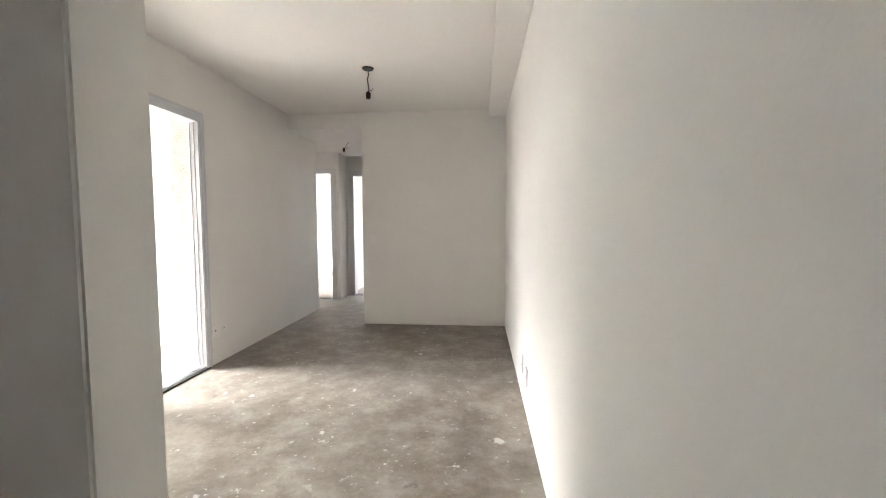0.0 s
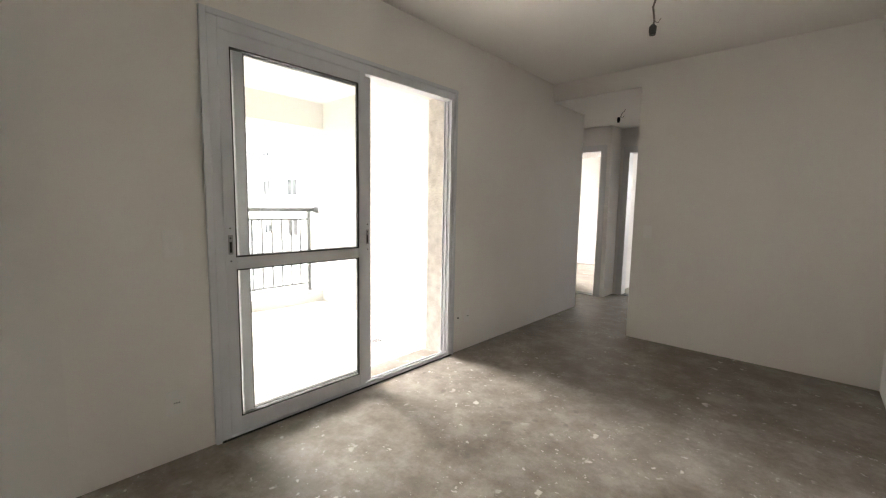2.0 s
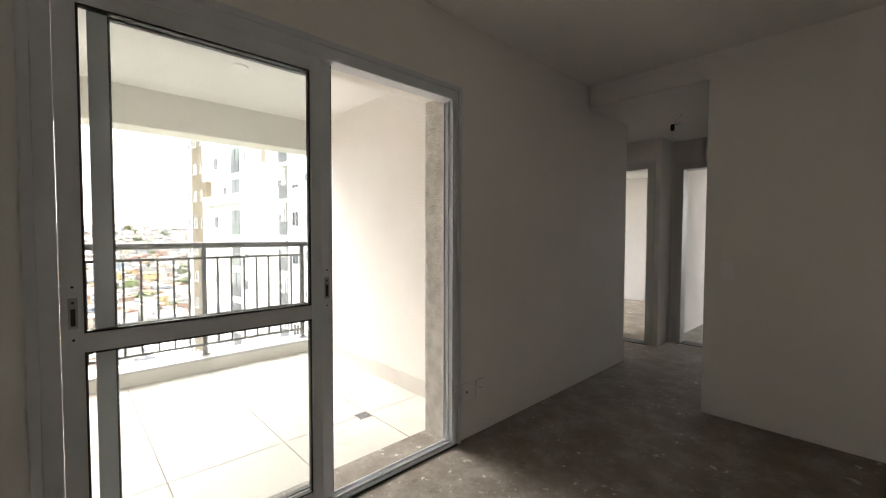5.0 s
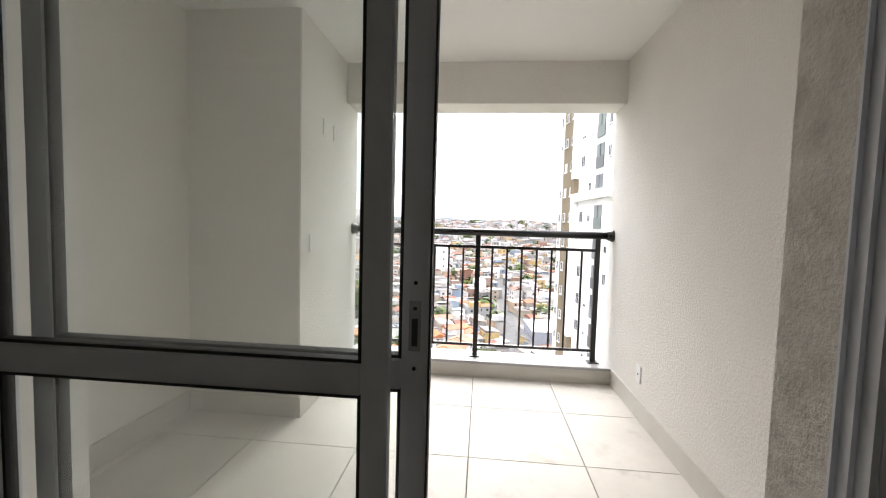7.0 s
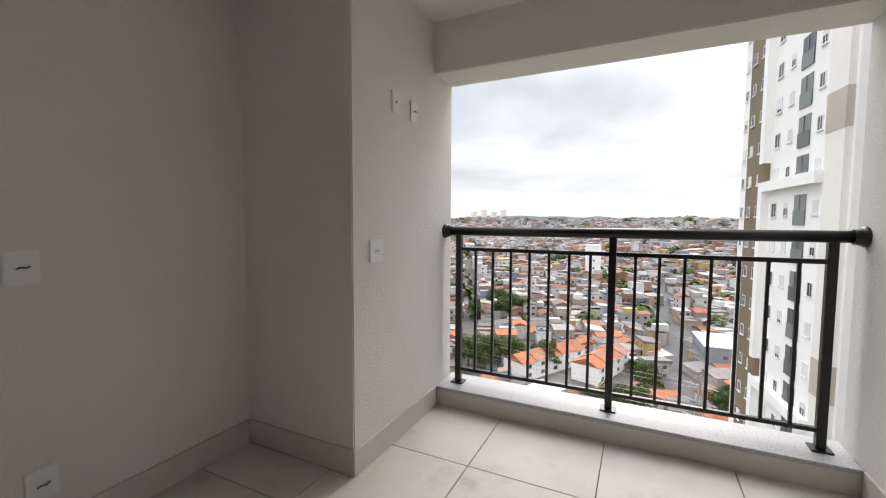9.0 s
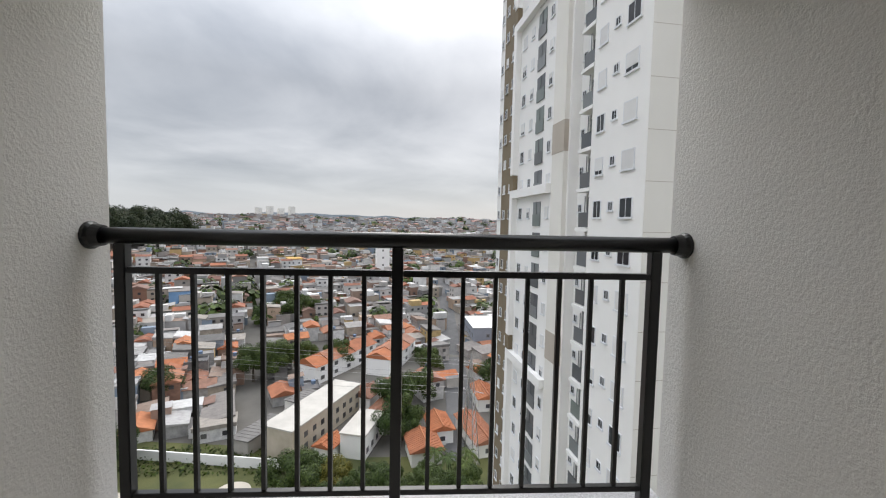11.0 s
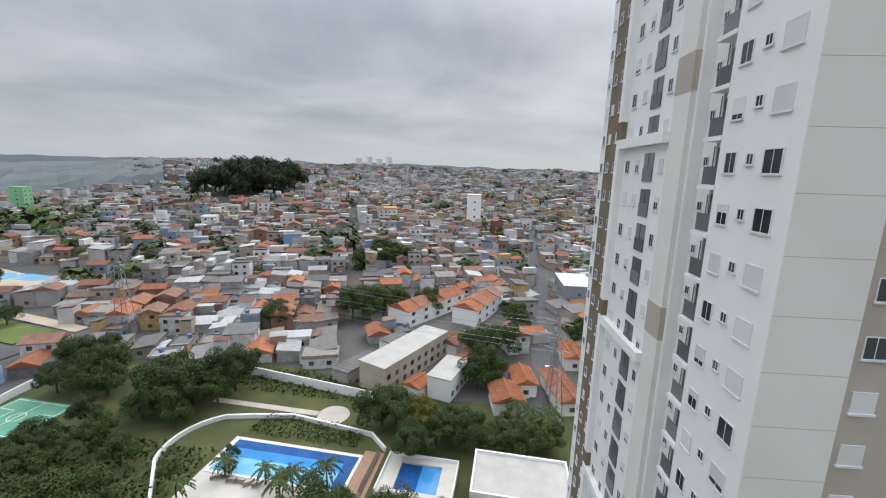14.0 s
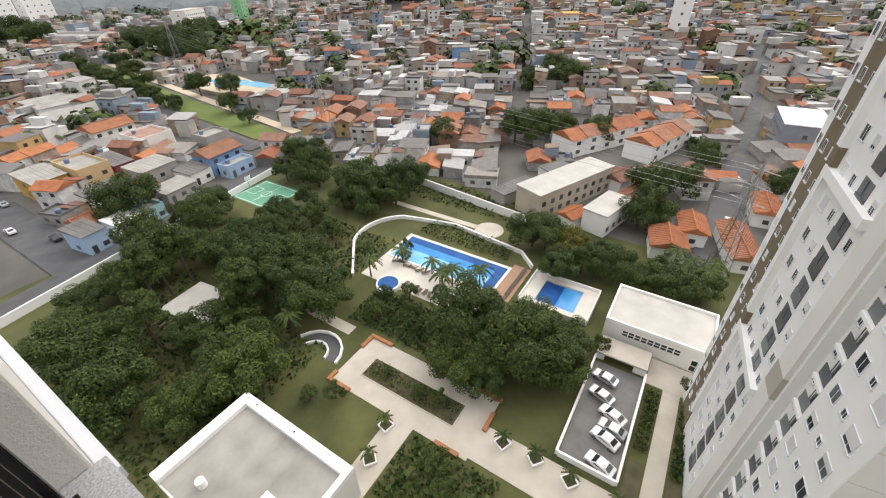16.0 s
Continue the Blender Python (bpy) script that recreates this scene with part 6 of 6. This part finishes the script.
def block(name, x, y, a, w, d, h, wall, roof, cols, rows, label, category="building"):
    t = thing(name, pose(x, y, land(x, y), 0, 0, a), label, category)
    part("wall", Mesh().box(-w / 2, -d / 2, -4, w / 2, d / 2, h), wall, t)
    part("roof", Mesh().box(-w / 2 - 0.2, -d / 2 - 0.2, h, w / 2 + 0.2, d / 2 + 0.2, h + 0.3), roof, t)
    me = Mesh().box(-0.6, -0.04, -0.6, 0.6, 0.04, 0.6).data("window")
    me.materials.append(M_HWIN)
    for i in range(cols):
        for j in range(rows):
            for sg in (-1, 1):
                part("window", me, M_HWIN, t).location = (-w / 2 + w * (i + 0.5) / cols, sg * (d / 2 + 0.02), 1.6 + j * (h - 1.5) / rows)
    sm = Mesh().box(-0.04, -0.6, -0.6, 0.04, 0.6, 0.6).data("window")
    sm.materials.append(M_HWIN)
    for j in range(rows):
        part("window", sm, M_HWIN, t).location = (w / 2 + 0.02, 0, 1.6 + j * (h - 1.5) / rows)


M_TAN = surface("tan_render", (0.40, 0.35, 0.27), (0.52, 0.46, 0.37), 0.3, 0.85)
M_GREENW = surface("green_render", (0.20, 0.45, 0.22), (0.26, 0.52, 0.28), 0.3, 0.85)
M_GREYW = surface("blue_grey_render", (0.22, 0.24, 0.28), (0.28, 0.30, 0.34), 0.3, 0.85)
block("workshop_block", -98, -25, 158, 27, 7.6, 6.6, M_TAN, M_ROOFSLAB, 9, 2, "long cream block with a pale flat roof")
block("white_block", -91, -13, 166, 11.5, 5.6, 5.2, M_WHITE, M_ROOFSLAB, 4, 1, "plain white block with a pale roof")
block("white_tower_block", -292, -28, 12, 9, 9, 27, M_WHITE, M_WHITE, 1, 5, "narrow tall white block above the houses")
block("blue_house", -205, -118, 30, 14, 9, 9, M_BLUE, M_HGREY, 4, 3, "bright blue three-storey house")
block("ochre_house", -312, -96, 25, 14, 10, 9, M_OCHRE, M_OCHRE, 4, 3, "bright yellow building in the town", "house")
block("grey_warehouse", -170, 26, 4, 20, 12, 8, M_GREYW, M_WHITE, 6, 2, "grey warehouse under a white roof")
block("white_flats", -240, -428, 30, 32, 14, 20, M_CREAM, M_ROOFSLAB, 10, 5, "pale four-storey blocks of flats")
block("white_flats", -216, -352, 30, 24, 12, 14, M_WHITE, M_ROOFSLAB, 9, 5, "pale four-storey blocks of flats")
block("green_tower", -283, -411, 20, 10, 10, 22, M_GREENW, M_GREENW, 2, 6, "bright green apartment block")
for i in range(4):
    block("far_tower", -1560 - i * 22, -610 + i * 34, 40, 20, 20, 44 + 7 * (i % 2), M_CREAM, M_ROOFSLAB, 3, 8, "pale far apartment tower on the skyline", "apartment building")
for i in range(3):
    block("far_tower", -112 - i * 34, -560 - i * 14, 8, 24, 16, 46, M_WHITE, M_ROOFSLAB, 4, 9, "white apartment tower beyond the green strip", "apartment building")


def hangar(x, y, a, w, d, h):
    t = thing("hangar", pose(x, y, land(x, y), 0, 0, a), "wide hangar with an arched grey sheet roof", "hangar")
    ring = [(w / 2 * math.cos(i * math.pi / 12), h + w * 0.2 * math.sin(i * math.pi / 12)) for i in range(13)]
    part("wall", Mesh().box(-w / 2, -d / 2, -4, w / 2, d / 2, h), M_CREAM, t, "pale end wall")
    for i in range(12):
        (p0, q0), (p1, q1) = ring[i], ring[i + 1]
        m = Mesh()
        m.v = [(p0, -d / 2, q0), (p1, -d / 2, q1), (p1, d / 2, q1), (p0, d / 2, q0), (p0, -d / 2, q0 - 0.3), (p1, -d / 2, q1 - 0.3), (p1, d / 2, q1 - 0.3), (p0, d / 2, q0 - 0.3)]
        m.f = [(0, 1, 2, 3), (7, 6, 5, 4), (0, 4, 5, 1), (2, 6, 7, 3), (1, 5, 6, 2), (3, 7, 4, 0)]
        part("roof_sheet", m, M_DARKSHEET if i % 3 else M_SHEET, t, "curved roof sheet")
    g = Mesh()
    for s in (-1, 1):
        b = len(g.v)
        g.v += [(p, s * (d / 2 - 0.3), q - 0.2) for p, q in ring]
        g.f.append(tuple(b + i for i in range(13)))
    part("gable", g, M_CREAM, t, "pale arched gable")


hangar(-150, -412, 30, 30, 34, 6)


# water park beyond the garden
t = thing("water_park", pose(-130, -208, land(-130, -208) + 0.05, 0, 0, -4), "sandy water park with pale blue pools", "water park")
part("deck", Mesh().prism([(15.5 * math.cos(i * math.pi / 12), 33 * math.sin(i * math.pi / 12)) for i in range(24)], -2, 0.6), M_SAND, t, "sandy deck")
part("pool", Mesh().prism([((7 + 2 * math.sin(3 * i * math.pi / 12)) * math.cos(i * math.pi / 12) + 1, 13 * math.sin(i * math.pi / 12) - 4) for i in range(24)], 0.5, 0.72), M_WATER_PALE, t, "pale blue pool")
part("pool", Mesh().prism([(4.6 * math.cos(i * math.pi / 10) - 5, 9 * math.sin(i * math.pi / 10) + 14) for i in range(20)], 0.5, 0.70), M_WATER_PALE, t, "pale blue pool")

# trees among the houses, and the wooded hill
for i in range(34):
    a, d = 2.4 * i, math.sqrt(i / 34)
    x, y = -330 + 52 * d * math.cos(a), -225 + 34 * d * math.sin(a)
    tree(x, y, 6, rng.uniform(2.1, 3.4) * (1.12 - 0.3 * d), "tall dark tree in the hilltop wood", "hilltop wood", drop=1.2)
for x, y, s in ((-132, -47, 1.3), (-128, -52, 1.2), (-137, -40, 1.0), (-116, -72, 1.3), (-108, -3, 1.5), (-106, -7, 1.2), (-135, 3, 0.9), (-150, 1, 0.8), (-190, -60, 1.4), (-197, -52, 1.3), (-204, -66, 1.4), (-186, -70, 1.2), (-141, -28, 1.0), (-125, 21, 1.0), (-36, -112, 1.3), (-30, -96, 1.2), (-110, -205, 1.1), (-116, -190, 1.1), (-102, -170, 0.9), (-96, -150, 0.9), (-105, -245, 1.2), (-112, -270, 1.2), (-165, -300, 2.2), (-180, -320, 2.2), (-200, -335, 2.4), (-175, -345, 2.2), (-120, -300, 1.5), (-155, -275, 1.6), (-150, -270, 1.9), (-147, -286, 1.9), (-160, -330, 2.2), (-152, -350, 2.2), (-170, -378, 2.4), (-190, -365, 2.3), (-110, -440, 2.6), (-120, -458, 2.6), (-99, -432, 2.4), (-130, -440, 2.3), (-94, -456, 2.5)):
    tree(x, y, rng.choice((0, 2, 3)), s, "green tree among the town houses", "town trees")


for i in range(26):
    f = i / 25
    tree(-91.5 - 17 * f + rng.uniform(-1.8, 1.8), -192 - 150 * f, 4, rng.uniform(0.9, 1.4) * (1 + 0.5 * f), "bushy dark tree in a row beside the green strip", "strip hedge trees", drop=0.8)


def far_trees():
    m = Mesh()
    r = random.Random(23)
    for i in range(900):
        az, d = radians(r.uniform(-84, 55)), 190 * (9 ** r.random())
        x, y = -3 - d * math.cos(az), d * math.sin(az)
        if i < 90:
            x, y = r.gauss(-190, 22), r.gauss(-322, 26)
        elif taken(x, y) or x > -10 or wooded(x, y):
            continue
        z, rad = land(x, y), r.uniform(2.2, 6.0) * (1 + d / 1500)
        for _ in range(60):
            v = Vector((r.gauss(0, 1), r.gauss(0, 1), r.gauss(0.2, 0.8))).normalized()
            p = Vector((x, y, z + rad * 0.75)) + Vector((v.x * rad * 1.3, v.y * rad, v.z * rad * 0.75)) * r.uniform(0.6, 1.1)
            n = (v + Vector((0, 0, 0.5))).normalized()
            s = n.orthogonal().normalized()
            q = n.cross(s)
            k = rad * 0.3
            m.quad(p - s * k, p - q * k * 0.7, p + s * k, p + q * k * 0.7)
    tagged(part("town_greenery", m, M_LEAF), "scattered dark green trees across the town", "trees", "", "stuff")


far_trees()


def pylon(x, y, h, a):
    t = thing("power_pylon", pose(x, y, land(x, y), 0, 0, a), "tall grey steel lattice power pylon", "pylon", "power pylons")
    b, c = h * 0.075, h * 0.02
    for sx in (-1, 1):
        for sy in (-1, 1):
            part("leg", Mesh().tube([(sx * b, sy * b, -2), (sx * c, sy * c, h * 0.75), (0, 0, h)], 0.09, 5), M_STEEL, t)
    n = 9
    for i in range(n):
        z0, z1 = h * 0.75 * i / n, h * 0.75 * (i + 1) / n
        k0, k1 = b + (c - b) * i / n, b + (c - b) * (i + 1) / n
        br = Mesh()
        for p, q in (((-k0, -k0, z0), (k1, -k1, z1)), ((k0, -k0, z0), (k1, k1, z1)), ((k0, k0, z0), (-k1, k1, z1)), ((-k0, k0, z0), (-k1, -k1, z1))):
            br.tube([p, q], 0.05, 4)
        part("brace", br, M_STEEL, t)
    for z in (h * 0.68, h * 0.8, h * 0.92):
        part("cross_arm", Mesh().tube([(-h * 0.12, 0, z), (h * 0.12, 0, z)], 0.08, 5), M_STEEL, t)


PYL = ((-100, -112, 30, 80), (-82, 10, 24, 60), (-128, -250, 30, 80), (-150, -400, 32, 80))
for q in PYL:
    pylon(*q)
for (xa, ya, ha, _), (xb, yb, hb, _) in ((PYL[0], PYL[1]), (PYL[0], PYL[2]), (PYL[2], PYL[3])):
    for f in (0.68, 0.8, 0.92):
        for o in (-2.4, 2.4):
            pts = []
            for i in range(13):
                s = i / 12
                pts.append((xa + (xb - xa) * s + o * 0.6, ya + (yb - ya) * s + o * 0.4, (land(xa, ya) + ha * f) * (1 - s) + (land(xb, yb) + hb * f) * s - 6 * s * (1 - s)))
            tagged(part("power_line", Mesh().tube(pts, 0.03, 4, False), M_STEEL), "thin power line between the lattice pylons", "power line", "power lines")

# ---- balcony floor tiles ----
def floor_tiles():
    base = bpy.data.objects["balcony_floor"]
    s, g = 0.625, 0.0025
    xs = [LX - 0.012] + [-2.043 + s * i for i in range(0, 4)] + [XO]
    ys = [YB] + [-0.692 + s * i for i in range(-3, 2)] + [YR]
    ys = sorted(y for y in ys if YB <= y <= YR)
    meshes = {}
    def lay(xa, xb, ya, yb):
        w, d = round(xb - xa - 2 * g, 4), round(yb - ya - 2 * g, 4)
        if w < 0.02 or d < 0.02:
            return
        if (w, d) not in meshes:
            c = 0.0015
            m = Mesh()
            m.v = [(0, 0, 0), (w, 0, 0), (w, d, 0), (0, d, 0), (0, 0, 0.0065), (w, 0, 0.0065), (w, d, 0.0065), (0, d, 0.0065), (c, c, 0.008), (w - c, c, 0.008), (w - c, d - c, 0.008), (c, d - c, 0.008)]
            m.f = [(0, 1, 5, 4), (1, 2, 6, 5), (2, 3, 7, 6), (3, 0, 4, 7), (4, 5, 9, 8), (5, 6, 10, 9), (6, 7, 11, 10), (7, 4, 8, 11), (8, 9, 10, 11)]
            meshes[(w, d)] = m.data("tile")
        part("tile", meshes[(w, d)], M_FTILE, base).location = (xa + g, ya + g, BALC - 0.0078)

    for x0, x1 in zip(xs, xs[1:]):
        for y0, y1 in zip(ys, ys[1:]):
            if y0 >= YP - 0.001 or x0 >= XP:
                lay(x0, x1, y0, y1)
            elif x1 <= XP + 0.02:
                lay(x0, x1, YP, y1)
            else:
                lay(XP - g + 0.012, x1, y0, min(y1, YP + g))
                lay(x0, x1, YP - g, y1)


def floor_tile_mat():
    m, n, l, p = nodes_of("porcelain_floor_tile")
    v = n.new("ShaderNodeVectorMath")
    v.operation = "ADD"
    l.new(coord(n, l, 1.0), v.inputs[0])
    off = n.new("ShaderNodeMixRGB")
    off.inputs[1].default_value, off.inputs[2].default_value = (0, 0, 0, 1), (37, 61, 13, 1)
    l.new(n.new("ShaderNodeObjectInfo").outputs["Random"], off.inputs[0])
    l.new(off.outputs[0], v.inputs[1])
    a, b = noise_node(n, l, v.outputs[0], 2.4, 7, 0.6), noise_node(n, l, v.outputs[0], 14, 5, 0.7)
    base = ramp_node(n, l, a, [(0.3, (0.60, 0.565, 0.51)), (0.7, (0.71, 0.68, 0.625))])
    dust = ramp_node(n, l, b, [(0.5, (0, 0, 0)), (0.75, (0.55, 0.55, 0.55))])
    smear = ramp_node(n, l, noise_node(n, l, v.outputs[0], 3.4, 9, 0.68), [(0.56, (0, 0, 0)), (0.72, (0.5, 0.5, 0.5))])
    l.new(mixrgb(n, l, smear, mixrgb(n, l, dust, base, (0.73, 0.70, 0.645)), (0.36, 0.325, 0.275)), p.inputs["Base Color"])
    l.new(ramp_node(n, l, b, [(0.3, (0.35, 0.35, 0.35)), (0.7, (0.6, 0.6, 0.6))]), p.inputs["Roughness"])
    bump(n, l, p, a, 0.06, 0.004)
    return m


t = thing("floor_drain", pose(-0.78, -0.12, BALC + 0.001), "small dark square floor drain in the balcony tiles", "drain")
part("grate", Mesh().box(-0.05, -0.05, 0, 0.05, 0.05, 0.003), M_STEEL, t, "dark metal grate", 0.001)
for i in range(5):
    part("slot", Mesh().box(-0.04, -0.042 + i * 0.018, 0.003, 0.04, -0.032 + i * 0.018, 0.0036), M_BLACK, t)
t = thing("ceiling_cover", pose(-1.51, -0.70, 2.535), "round white blank cover on the balcony ceiling", "ceiling cover")
part("cover", Mesh().tube([(0, 0, -0.012), (0, 0, -0.006), (0, 0, 0)], [0.045, 0.055, 0.055], 20), M_PLASTIC, t)

M_FTILE = floor_tile_mat()
floor_tiles()
